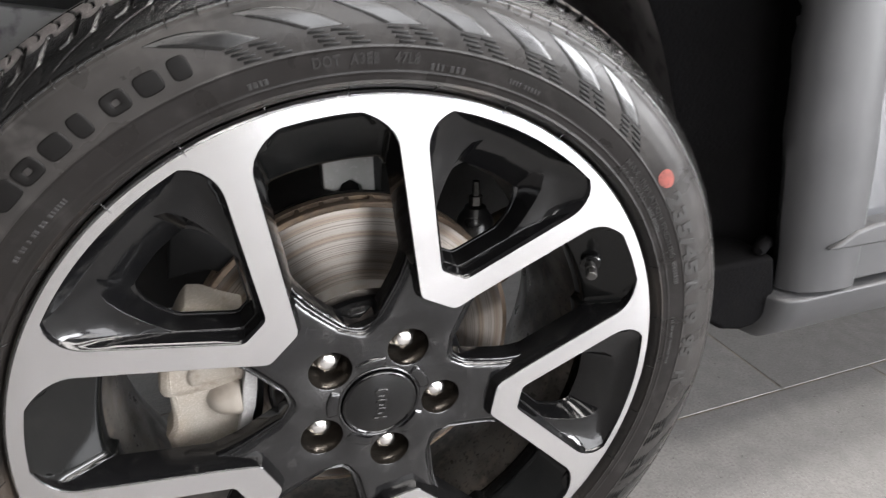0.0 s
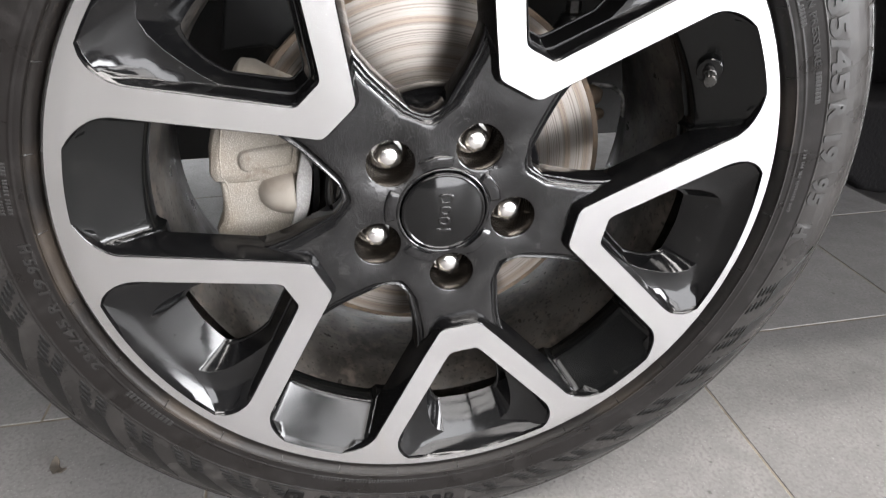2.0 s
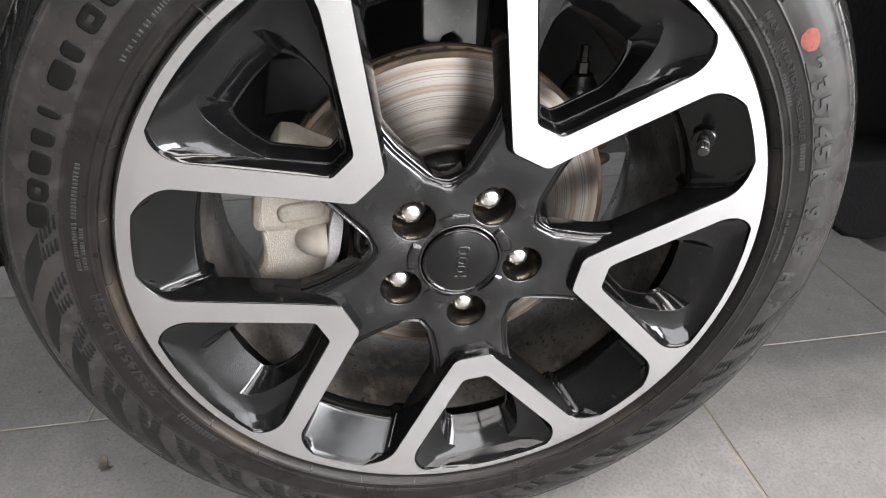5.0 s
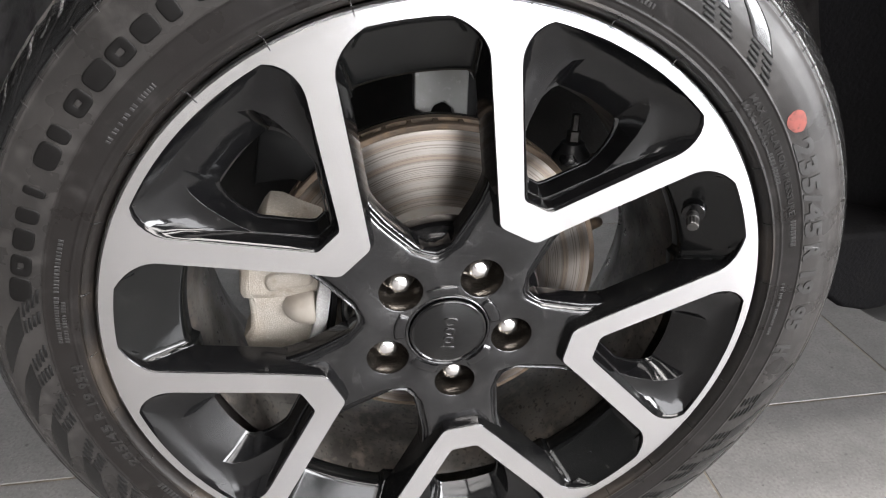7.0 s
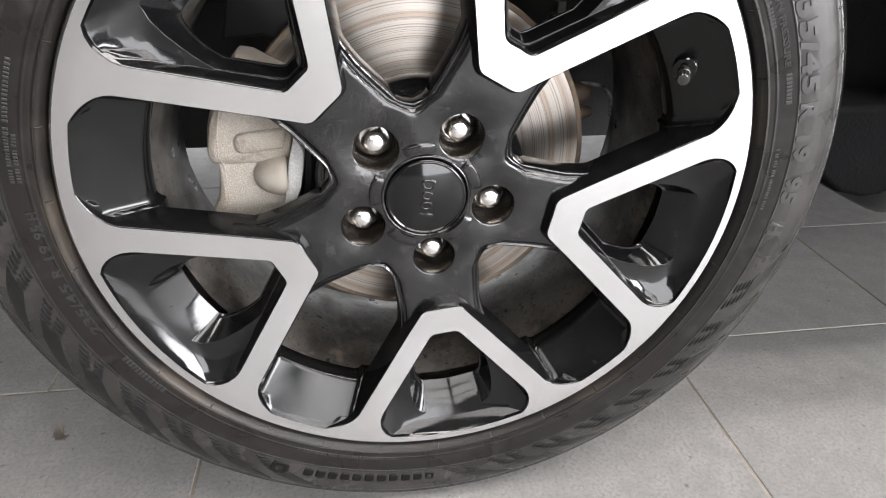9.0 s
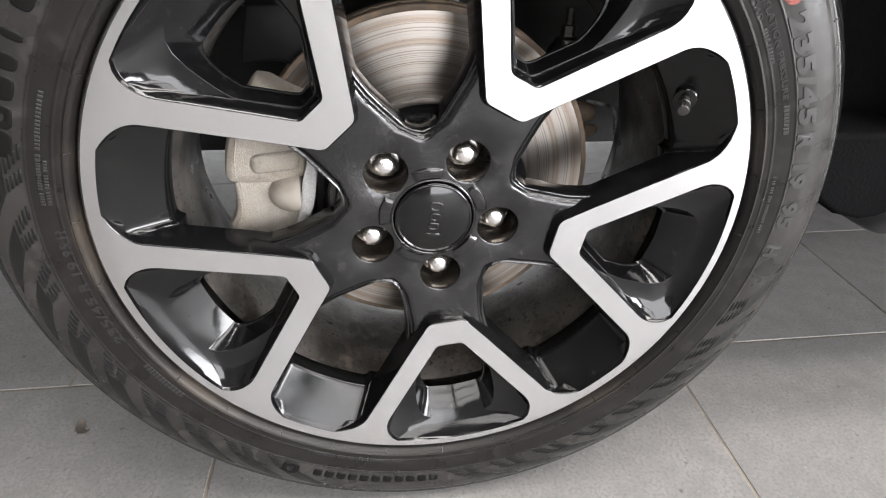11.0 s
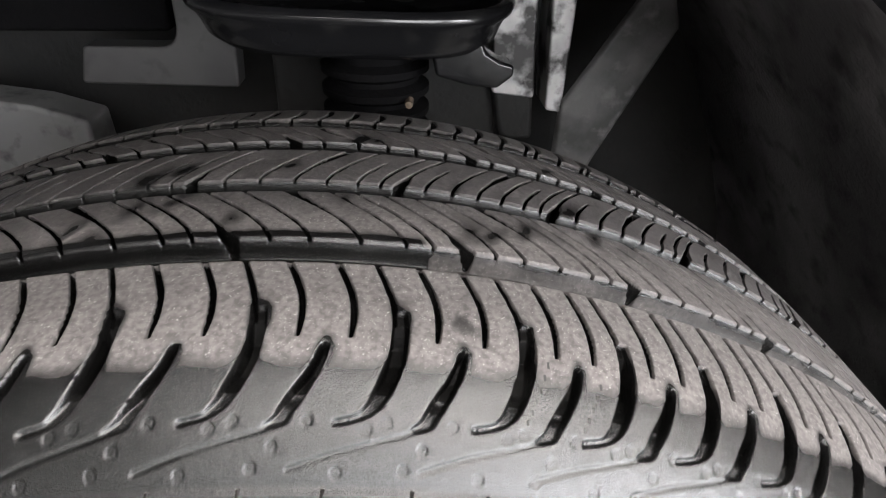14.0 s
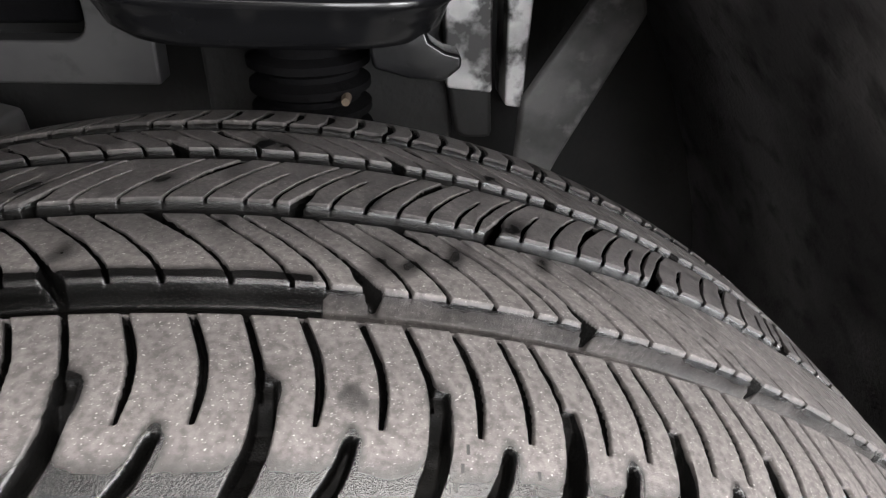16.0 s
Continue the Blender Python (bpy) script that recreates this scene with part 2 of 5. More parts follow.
def tile_material():
    m = material("grey_floor_tile", (0.205, 0.198, 0.195), 0.45, spots=((5, 0.35, 0.7, (0.218, 0.210, 0.205), 7), (32, 0.38, 0.68, (0.176, 0.171, 0.168), 10), (240, 0.45, 0.68, (0.150, 0.145, 0.142), 8), (520, 0.66, 0.72, (0.33, 0.325, 0.32), 2), (90, 0.70, 0.74, (0.09, 0.086, 0.082), 3)),
                 bump=((300, 0.15, 0.0006),), rough_var=0.12)
    n, l = m.node_tree.nodes, m.node_tree.links
    info = n.new("ShaderNodeObjectInfo")
    mr = n.new("ShaderNodeMapRange")
    mr.inputs["To Min"].default_value, mr.inputs["To Max"].default_value = 0.92, 1.08
    l.new(info.outputs["Random"], mr.inputs["Value"])
    b = n["Principled BSDF"]
    old = b.inputs["Base Color"].links[0].from_socket
    mul = n.new("ShaderNodeVectorMath")
    mul.operation = "SCALE"
    l.new(old, mul.inputs[0])
    l.new(mr.outputs["Result"], mul.inputs["Scale"])
    l.new(mul.outputs[0], b.inputs["Base Color"])
    return m


M_TILE = tile_material()
M_GROUT = material("floor_grout", (0.25, 0.218, 0.172), 0.9, spots=((40, 0.4, 0.7, (0.14, 0.12, 0.096), 4),), bump=((200, 0.4, 0.001),))
M_RUBBER = tyre_material()
M_SIDE = material("matte_sidewall_rubber", (0.0085, 0.0074, 0.0069), 0.33, spots=((12, 0.45, 0.7, (0.011, 0.0098, 0.0094), 6), (70, 0.55, 0.75, (0.018, 0.0163, 0.0155), 5)), rough_var=0.10, bump=((1400, 0.25, 0.0004), (60, 0.10, 0.001)), spec=0.24)
M_OUTER = material("greyed_outer_sidewall_rubber", (0.0170, 0.0158, 0.0150), 0.31, spots=((12, 0.42, 0.66, (0.031, 0.0287, 0.0271), 7), (70, 0.55, 0.75, (0.038, 0.0352, 0.0333), 6)), rough_var=0.10, bump=((1400, 0.25, 0.0004), (60, 0.10, 0.001)), spec=0.28)
M_LETTER = material("moulded_rubber_letter", (0.020, 0.0190, 0.0184), 0.42, bump=((500, 0.1, 0.0004),))
M_LETTER_DIM = material("dim_moulded_letter", (0.012, 0.0113, 0.0108), 0.36, bump=((500, 0.1, 0.0004),))
M_LETTER_DARK = material("dark_moulded_letter", (0.0045, 0.0041, 0.0039), 0.5, bump=((500, 0.1, 0.0004),), spec=0.14)
M_BLADE = material("smooth_glossy_rubber", (0.0045, 0.0044, 0.0043), 0.23, spots=((40, 0.5, 0.8, (0.009, 0.0088, 0.0085), 6),), rough_var=0.06, spec=0.55)
M_PRINT = material("worn_print_rubber", (0.015, 0.0146, 0.0142), 0.45, spots=((120, 0.48, 0.62, (0.012, 0.0115, 0.011), 4),))
M_BAR = material("dark_rubber_bar", (0.0045, 0.0043, 0.0042), 0.42, spots=((60, 0.5, 0.8, (0.008, 0.0077, 0.0075), 5),), rough_var=0.05, spec=0.25)
M_VALVE = material("dull_dark_metal", (0.10, 0.098, 0.095), 0.33, 0.85, spots=((300, 0.5, 0.7, (0.035, 0.034, 0.033), 4),))
M_RED = material("red_paint_dot", (0.235, 0.072, 0.060), 0.7, spots=((120, 0.46, 0.70, (0.165, 0.060, 0.052), 6), (330, 0.55, 0.72, (0.12, 0.050, 0.044), 5)), bump=((400, 0.2, 0.0006),), spec=0.2)
M_MACHINED = turned_metal("machined_aluminium", (0.80, 0.803, 0.815), 0.20, 6000, 0.0003, stretch=0.75)
M_GLOSS = material("gloss_black_paint", (0.0038, 0.0038, 0.0041), 0.10, spots=((30, 0.52, 0.8, (0.009, 0.009, 0.0087), 6), (160, 0.60, 0.76, (0.016, 0.0155, 0.015), 5)), rough_var=0.045, bump=((45, 0.12, 0.0012),), spec=0.42)
M_LEDGE = material("dusty_gloss_black_paint", (0.0036, 0.0038, 0.0038), 0.15, spots=((25, 0.55, 0.85, (0.0075, 0.0076, 0.0072), 6), (110, 0.62, 0.80, (0.012, 0.0118, 0.011), 6)), rough_var=0.06, bump=((30, 0.05, 0.0012),), spec=0.36)
M_MARK = material("worn_raised_mark", (0.008, 0.008, 0.008), 0.12, spots=((400, 0.58, 0.72, (0.03, 0.029, 0.028), 4),))
M_POCKET = material("bolt_pocket_metal", (0.075, 0.066, 0.056), 0.2, 0.9, spots=((60, 0.5, 0.75, (0.03, 0.027, 0.023), 5),), rough_var=0.06)
M_NEAR_BLACK = material("near_black_steel", (0.004, 0.004, 0.004), 0.6, spots=((40, 0.5, 0.8, (0.010, 0.0095, 0.009), 5),), spec=0.15)
M_BEAD = material("brown_dusty_bead_rubber", (0.0075, 0.0060, 0.0051), 0.5, spots=((14, 0.45, 0.7, (0.0055, 0.0048, 0.0043), 6), (9, 0.54, 0.70, (0.036, 0.028, 0.0212), 7), (300, 0.62, 0.75, (0.030, 0.024, 0.019), 4)), bump=((600, 0.15, 0.0004),), spec=0.35)
M_SATIN = material("satin_black_hub_paint", (0.0042, 0.0042, 0.0048), 0.13, spots=((16, 0.52, 0.70, (0.012, 0.0118, 0.0122), 9), (70, 0.56, 0.76, (0.022, 0.0216, 0.0214), 8), (1300, 0.52, 0.78, (0.034, 0.0335, 0.033), 3)), rough_var=0.09, spec=0.6, bump=((25, 0.25, 0.009),))
M_CAP = material("polished_black_cap", (0.0035, 0.0035, 0.0037), 0.085, spots=((60, 0.6, 0.8, (0.010, 0.0098, 0.0095), 6),), rough_var=0.02, spec=0.45, bump=((22, 0.10, 0.0015),))
M_BARREL = material("dusty_rim_barrel", (0.105, 0.097, 0.088), 0.40, 0.3, spots=((18, 0.4, 0.6, (0.03, 0.027, 0.024), 8), (70, 0.50, 0.75, (0.13, 0.11, 0.092), 8), (240, 0.56, 0.7, (0.02, 0.018, 0.016), 4)), bump=((90, 0.3, 0.0008),), rough_var=0.15)
M_CHROME = material("chrome_plated_bolt", (0.90, 0.89, 0.88), 0.27, 1.0, spots=((90, 0.55, 0.75, (0.5, 0.48, 0.44), 4),))
M_DISC = turned_metal("scored_brake_disc", (0.37, 0.342, 0.315), 0.34, 500, 0.35, stretch=0.6, dirt=((7, 0.5, 0.75, (0.34, 0.29, 0.25), 5),), bands=((110, 0.5, 0.66, (0.30, 0.25, 0.21)), (600, 0.56, 0.68, (0.24, 0.21, 0.19)), (1500, 0.58, 0.68, (0.15, 0.13, 0.115))))
M_HAT = material("dull_disc_hat", (0.30, 0.29, 0.275), 0.55, 0.5, spots=((30, 0.5, 0.75, (0.2, 0.15, 0.11), 6),), bump=((200, 0.2, 0.0006),))
M_RUST = material("rusted_disc_edge", (0.10, 0.075, 0.055), 0.7, 0.3, spots=((80, 0.5, 0.75, (0.17, 0.115, 0.07), 5), (25, 0.5, 0.7, (0.1, 0.07, 0.05), 5)), bump=((250, 0.4, 0.001),))
M_CAST = material("cast_iron_caliper", (0.255, 0.231, 0.20), 0.72, 0.1, spots=((30, 0.45, 0.75, (0.245, 0.21, 0.17), 6), (1100, 0.5, 0.7, (0.40, 0.37, 0.33), 3), (70, 0.6, 0.72, (0.20, 0.165, 0.13), 6)), bump=((1100, 0.7, 0.0010), (300, 0.3, 0.001)), spec=0.3)
M_PAD = material("pale_cast_pad_plate", (0.33, 0.325, 0.318), 0.7, 0.1, spots=((900, 0.45, 0.7, (0.44, 0.435, 0.425), 3), (25, 0.55, 0.8, (0.30, 0.28, 0.255), 6)), bump=((1000, 0.7, 0.0010),), spec=0.3)
M_BOOT = material("dusty_rubber_boot", (0.27, 0.242, 0.208), 0.75, spots=((50, 0.45, 0.7, (0.2, 0.17, 0.14), 5),))
M_PLASTIC = material("grey_grained_plastic", (0.037, 0.0375, 0.0395), 0.5, spots=((20, 0.4, 0.7, (0.042, 0.0425, 0.0445), 5),), bump=((900, 0.12, 0.0004),))
M_LINER = material("black_felt_liner", (0.0042, 0.0041, 0.0044), 0.85, spots=((9, 0.5, 0.75, (0.0036, 0.0035, 0.0036), 5), (60, 0.5, 0.8, (0.0054, 0.0052, 0.0052), 6)), bump=((300, 0.6, 0.0015),), spec=0.02)
# dust tone raised far above the outer liner's, in place of light in the arch
M_LINER_LIFTED = material("dusty_lifted_inner_liner", (0.15, 0.145, 0.146), 0.85, spots=((7, 0.44, 0.60, (0.30, 0.29, 0.29), 6), (40, 0.5, 0.75, (0.07, 0.068, 0.068), 6)), bump=((300, 0.6, 0.0015),), spec=0.1)
M_BLACKSTEEL = material("black_painted_steel", (0.008, 0.008, 0.0085), 0.3, spots=((40, 0.5, 0.8, (0.06, 0.055, 0.05), 6),), rough_var=0.12)
M_STEEL = material("dusty_galvanised_steel", (0.50, 0.494, 0.488), 0.5, 0.3, spots=((14, 0.44, 0.64, (0.085, 0.082, 0.08), 7), (45, 0.5, 0.62, (0.03, 0.029, 0.028), 6)), bump=((120, 0.2, 0.001),))
M_RAIL = material("dusty_rail_paint", (0.15, 0.1485, 0.146), 0.6, 0.1, spots=((14, 0.42, 0.62, (0.12, 0.118, 0.116), 7), (50, 0.55, 0.7, (0.05, 0.05, 0.05), 6)), bump=((120, 0.2, 0.001),))
M_ZINC = material("dull_zinc_plate", (0.23, 0.228, 0.222), 0.5, 0.4, spots=((30, 0.5, 0.75, (0.17, 0.165, 0.155), 6), (200, 0.6, 0.75, (0.30, 0.298, 0.29), 4)), bump=((120, 0.1, 0.001),))
M_SEAT = material("chipped_glossy_black_paint", (0.006, 0.006, 0.0065), 0.2, spots=((45, 0.55, 0.75, (0.016, 0.0155, 0.015), 6),), rough_var=0.1)
M_DULL = material("grimy_bare_metal", (0.055, 0.054, 0.053), 0.55, 0.2, spots=((16, 0.42, 0.62, (0.035, 0.034, 0.035), 7), (50, 0.55, 0.7, (0.02, 0.02, 0.02), 6)), bump=((120, 0.2, 0.001),))
M_GREASY = material("greasy_dark_panel", (0.10, 0.097, 0.095), 0.6, spots=((22, 0.46, 0.64, (0.035, 0.034, 0.033), 8), (70, 0.55, 0.7, (0.13, 0.126, 0.122), 7)), bump=((150, 0.4, 0.001),))
M_BODY = material("grey_car_paint", (0.05, 0.053, 0.06), 0.3, coat=0.8)
M_DARK = material("dark_underbody_coating", (0.010, 0.010, 0.010), 0.8, spots=((12, 0.4, 0.7, (0.021, 0.0205, 0.020), 6),), bump=((150, 0.5, 0.002),))
M_WALL = material("grey_wall_paint", (0.11, 0.107, 0.105), 0.7, spots=((2, 0.4, 0.7, (0.095, 0.093, 0.092), 4),))
M_CEIL = material("dark_ceiling_board", (0.12, 0.12, 0.12), 0.8, spots=((3, 0.4, 0.7, (0.1, 0.1, 0.1), 4),))
M_LEAF = material("dry_dark_leaf", (0.035, 0.03, 0.024), 0.7, spots=((200, 0.4, 0.7, (0.07, 0.055, 0.04), 4),))
M_FRAME = material("white_lamp_frame", (0.8, 0.8, 0.8), 0.4)


def glow(name, strength):
    m = bpy.data.materials.new(name)
    m.use_nodes = True
    b = m.node_tree.nodes["Principled BSDF"]
    b.inputs["Base Color"].default_value = (0.9, 0.9, 0.9, 1)
    b.inputs["Emission Color"].default_value = (1.0, 0.955, 0.925, 1)
    b.inputs["Emission Strength"].default_value = strength
    return m


M_LAMP = glow("lamp_diffuser", LAMP_POWER)
M_LAMP_SOFT = glow("wide_lamp_diffuser", LAMP_POWER * 0.26)

# ---------------- room ----------------
ROOM = (-5.0, 5.0, -8.0, 5.0, 3.1)   # x, x, y, y, height


def slab(name, lo, hi, mat, label, category):
    bm = bmesh.new()
    box(bm, lo, hi)
    ob = part(name, bm, mat, None, smooth=False)
    return tagged(ob, label, category, kind="structure")


x0, x1, y0, y1, top = ROOM
floor = slab("floor", (x0, y0, -0.2), (x1, y1, -0.0010), M_GROUT, "grey tiled showroom floor with sandy grout joints", "floor")
# the walls are pierced by tall windows, unseen and added for their light
GREY = "plain grey painted showroom wall"


def pierced(name, pieces):
    bm = bmesh.new()
    for lo, hi in pieces:
        box(bm, lo, hi)
    return tagged(part(name, bm, M_WALL, None, smooth=False), GREY, "wall", kind="structure")


pierced("wall_south", [((x0 - 0.2, y0 - 0.2, -0.2), (0.4, y0, top)), ((0.4, y0 - 0.2, -0.2), (x1 + 0.2, y0, 0.04)), ((0.4, y0 - 0.2, 3.0), (x1 + 0.2, y0, top)), ((4.3, y0 - 0.2, 0.04), (x1 + 0.2, y0, 3.0))])
pierced("wall_east", [((x1, -2.8, -0.2), (x1 + 0.2, y1, top)), ((x1, y0, -0.2), (x1 + 0.2, -2.8, 0.25)), ((x1, y0, 2.65), (x1 + 0.2, -2.8, top)), ((x1, y0, 0.25), (x1 + 0.2, -7.0, 2.65))])


def added_window(name, w, m, low=0.25, high=2.65):
    """A frame with two posts and three panes, w metres wide, in its own axes; unseen, added for light."""
    win = tagged(new(name), "tall unseen window with a dark metal frame, added for light", "window", kind="structure")
    win.matrix_basis = m
    bm = bmesh.new()
    for lo, hi in (((-w / 2, 0, low), (w / 2, 0.06, low + 0.05)), ((-w / 2, 0, high - 0.05), (w / 2, 0.06, high)), ((-w / 2, 0, low + 0.05), (-w / 2 + 0.05, 0.06, high - 0.05)), ((w / 2 - 0.05, 0, low + 0.05), (w / 2, 0.06, high - 0.05)),
                   ((-w / 6 - 0.025, 0, low + 0.05), (-w / 6 + 0.025, 0.06, high - 0.05)), ((w / 6 - 0.025, 0, low + 0.05), (w / 6 + 0.025, 0.06, high - 0.05))):
        box(bm, lo, hi)
    part("window_frame", bm, M_BLACKSTEEL, win, "dark metal frame", smooth=False)
    return win


added_window("added_window_1", 3.9, Matrix.Translation((2.35, y0 - 0.16, 0)), 0.04, 3.0)
added_window("added_window_2", 4.2, Matrix.Translation((x1 + 0.16, -4.9, 0)) @ Matrix.Rotation(radians(90), 4, "Z"))
pierced("wall_north", [((x0 - 0.2, y1, -0.2), (-3.5, y1 + 0.2, top)), ((2.5, y1, -0.2), (x1 + 0.2, y1 + 0.2, top)), ((-3.5, y1, -0.2), (2.5, y1 + 0.2, 0.25)), ((-3.5, y1, 2.65), (2.5, y1 + 0.2, top))])
added_window("added_window_3", 6.0, Matrix.Translation((-0.5, y1 + 0.10, 0)))
slab("wall_west", (x0 - 0.2, y0, -0.2), (x0, y1, top), M_WALL, "plain grey painted showroom wall", "wall")
slab("ceiling", (x0 - 0.2, y0 - 0.2, top), (x1 + 0.2, y1 + 0.2, top + 0.2), M_CEIL, "plain dark showroom ceiling", "ceiling")


def ceiling_light(w, d, diffuser):
    lamp = new("ceiling_light")
    bm = bmesh.new()
    grid(bm, [[(sx * (w / 2 + o), sy * (d / 2 + o), z) for sx, sy in ((-1, -1), (1, -1), (1, 1), (-1, 1))] for o, z in ((0.03, 0), (0.03, -0.05), (0, -0.05), (0, -0.03))])
    part("frame", bm, M_FRAME, lamp, smooth=False)
    bm = bmesh.new()
    v = [bm.verts.new((sx * w / 2, sy * d / 2, -0.034)) for sx, sy in ((-1, -1), (-1, 1), (1, 1), (1, -1))]
    bm.faces.new(v)
    me = bpy.data.meshes.new("diffuser")
    bm.to_mesh(me)
    bm.free()
    me.materials.append(diffuser)
    part("diffuser", me, None, lamp, "glowing white diffuser")
    return tagged(lamp, "flat white ceiling panel lamp, switched on", "lamp", "ceiling lamps")


for w, d, diffuser, spots in ((1.9, 0.4, M_LAMP, [(lx, 3.7) for lx in (-3.3, -1.1, 1.1, 3.3)] + [(lx, ly) for ly in (-1.25, -0.4) for lx in (0.6, 2.4, 4.1)]),
                              (1.9, 1.3, M_LAMP_SOFT, [(lx, ly) for ly in (-4.0, -5.5, -7.0) for lx in (-1.1, 1.1, 3.3)])):
    first = ceiling_light(w, d, diffuser)
    first.matrix_basis = Matrix.Translation((*spots[0], top))
    for lx, ly in spots[1:]:
        copy_thing(first, Matrix.Translation((lx, ly, top)))

# ---------------- the car ----------------
car = tagged(new("car"), "grey car with black and silver alloy wheel, parked on tiles", "car")

# ---- rim ----
RING, GAP_R = 0.2495, 0.2465   # inner edge of the rim's bright ring, in and between the spokes


def gap_edge(off=0.0, end=False):
    """Half of a spoke's outer edge, from the tip outwards: (u, v), moved off metres out of the spoke; end: runs on straight under the rim's ledge."""
    du, dv = -0.585 * off, 0.811 * off
    tip = 0.103 - off
    pts = [(tip, 0.0), (tip, 0.0120 + 0.3 * off), (0.1036 - 0.96 * off, 0.0150 + 0.45 * off), (0.1058 + du, 0.0180 + dv)]
    a, b = (0.1085, 0.0199), (0.2050, 0.0890)
    for k in range(7):
        pts.append((a[0] + (b[0] - a[0]) * k / 6 + du, a[1] + (b[1] - a[1]) * k / 6 + dv))
    if end:
        for k in range(1, 7):
            pts.append((b[0] + 0.004 * k + du, b[1] + 0.00287 * k + dv))
    else:
        for u, v, nu, nv in ((0.2085, 0.0928, -0.72, 0.7), (0.2113, 0.0975, -0.85, 0.5), (0.2133, 0.1035, -0.93, 0.35), (0.2143, 0.1100, -0.97, 0.2), (0.2143, 0.1165, -1, 0.05), (0.2135, 0.1232, -0.9, 0.1)):
            pts.append((u + nu * off, v + nv * off))
    return pts


def window_edge(off=0.0):
    """Half of the opening inside a spoke, from its inner end outwards; off: into the opening."""
    du, dv = 0.573 * off, -0.819 * off
    pts = [(0.129 + off, 0.0), (0.129 + off, 0.0095 - 0.4 * off), (0.1302 + off, 0.0122 - 0.5 * off), (0.1325 + du, 0.0142 + dv)]
    a, b = (0.1350, 0.0160), (0.2070, 0.0664)
    for k in range(7):
        pts.append((a[0] + (b[0] - a[0]) * k / 6 + du, a[1] + (b[1] - a[1]) * k / 6 + dv))
    for u, v, nu, nv in ((0.2115, 0.0692, 0.4, -0.9), (0.2170, 0.0714, 0.2, -0.98), (0.2235, 0.0723, 0, -1), (0.2300, 0.0716, -0.2, -0.97), (0.2360, 0.0690, -0.4, -0.8), (0.2410, 0.0646, -0.2, -0.6)):
        pts.append((u + nu * off, v + nv * off))
    return pts


def both(half):
    """The half line and its mirror image, as one line from -v to +v."""
    return [(u, -v) for u, v in half[:0:-1]] + list(half)


def at(line, y):
    return [(u, y, v) for u, v in line]


def closed_window(half, outer, steps=8):
    """Closes a window's line with an arc-like outer side to (outer, 0)."""
    r0, a0 = math.hypot(*half[-1]), math.atan2(half[-1][1], half[-1][0])
    arc = [((r0 + (outer - r0) * k / steps) * math.cos(a0 * (1 - k / steps)), (r0 + (outer - r0) * k / steps) * math.sin(a0 * (1 - k / steps))) for k in range(1, steps)]
    line = both(half)
    return line + arc + [(outer, 0.0)] + [(a, -b) for a, b in arc[::-1]]


def dish(r):
    """How far the rim's face lies back at a radius: level at the ring, hollow towards the hub."""
    return 0.0056 * min(max((0.2465 - r) / 0.115, 0.0), 1.0)


def dished(bm):
    for v in bm.verts:
        r = math.hypot(v.co.x, v.co.z)
        v.co.y += dish(r)
        q = 1 + 0.005 * min(max((0.2465 - r) / 0.14, 0.0), 1.0)
        v.co.x, v.co.z = v.co.x * q, v.co.z * q
    return bm


bm = bmesh.new()
outer_line, inner_line = both(gap_edge()), both(window_edge())
grid(bm, [[(a[0] + (b[0] - a[0]) * q / 5, 0.0, a[1] + (b[1] - a[1]) * q / 5) for a, b in zip(outer_line, inner_line)] for q in range(6)], closed=False)
for sgn in (1, -1):
    g, wn = gap_edge()[-1], window_edge()[-1]
    a0, a1 = math.atan2(g[1], g[0]), math.atan2(wn[1], wn[0])
    seam = [(wn[0] + (g[0] - wn[0]) * q / 5, 0, sgn * (wn[1] + (g[1] - wn[1]) * q / 5)) for q in range(1, 5)]
    fan = [(g[0], 0, sgn * g[1])] + [(RING * math.cos(a0 + (a1 - a0) * k / 8), 0, sgn * RING * math.sin(a0 + (a1 - a0) * k / 8)) for k in range(9)] + [(wn[0], 0, sgn * wn[1])] + seam
    bm.faces.new([bm.verts.new(q) for q in fan])
    strip = [radians(29.99 + 6.01 * k / 4) for k in range(5)]
    grid(bm, [[(r * math.cos(a), y, sgn * r * math.sin(a)) for a in strip] for r, y in ((RING, 0.0), (GAP_R, 0.0))], closed=False)
face_mesh = part("spoke_face", dished(bm), M_MACHINED, None, angle=40, merge=0.00002)

# the black body of a spoke
LIP = [(0.1335, 0), (0.1335, 0.0055), (0.1345, 0.0075), (0.1365, 0.0095)] + [(0.139 + 0.031 * k / 6, 0.0115 + 0.0230 * k / 6) for k in range(7)] + \
      [(0.180, 0.0370), (0.192, 0.0385), (0.205, 0.0392), (0.217, 0.0382), (0.2265, 0.0345), (0.2318, 0.0275)]
DEEP = [(0.138, 0), (0.138, 0.0040), (0.139, 0.0058), (0.141, 0.0078)] + [(0.143 + 0.027 * k / 6, 0.0095 + 0.0195 * k / 6) for k in range(7)] + \
       [(0.178, 0.0310), (0.186, 0.0320), (0.194, 0.0318), (0.201, 0.0302), (0.2055, 0.0280), (0.2078, 0.0255)]
DEEP_LINE = DEEP
bm = bmesh.new()
grid(bm, [at(both(gap_edge()), 0.0002), at(both(gap_edge(0.0006)), 0.0007), at(both(gap_edge(0.0010)), 0.0018), at(both(gap_edge(0.0018)), 0.005), at(both(gap_edge(0.0035, True)), 0.0100), at(both(gap_edge(0.0060, True)), 0.0270), at(both(DEEP_LINE), 0.0300)], closed=False)
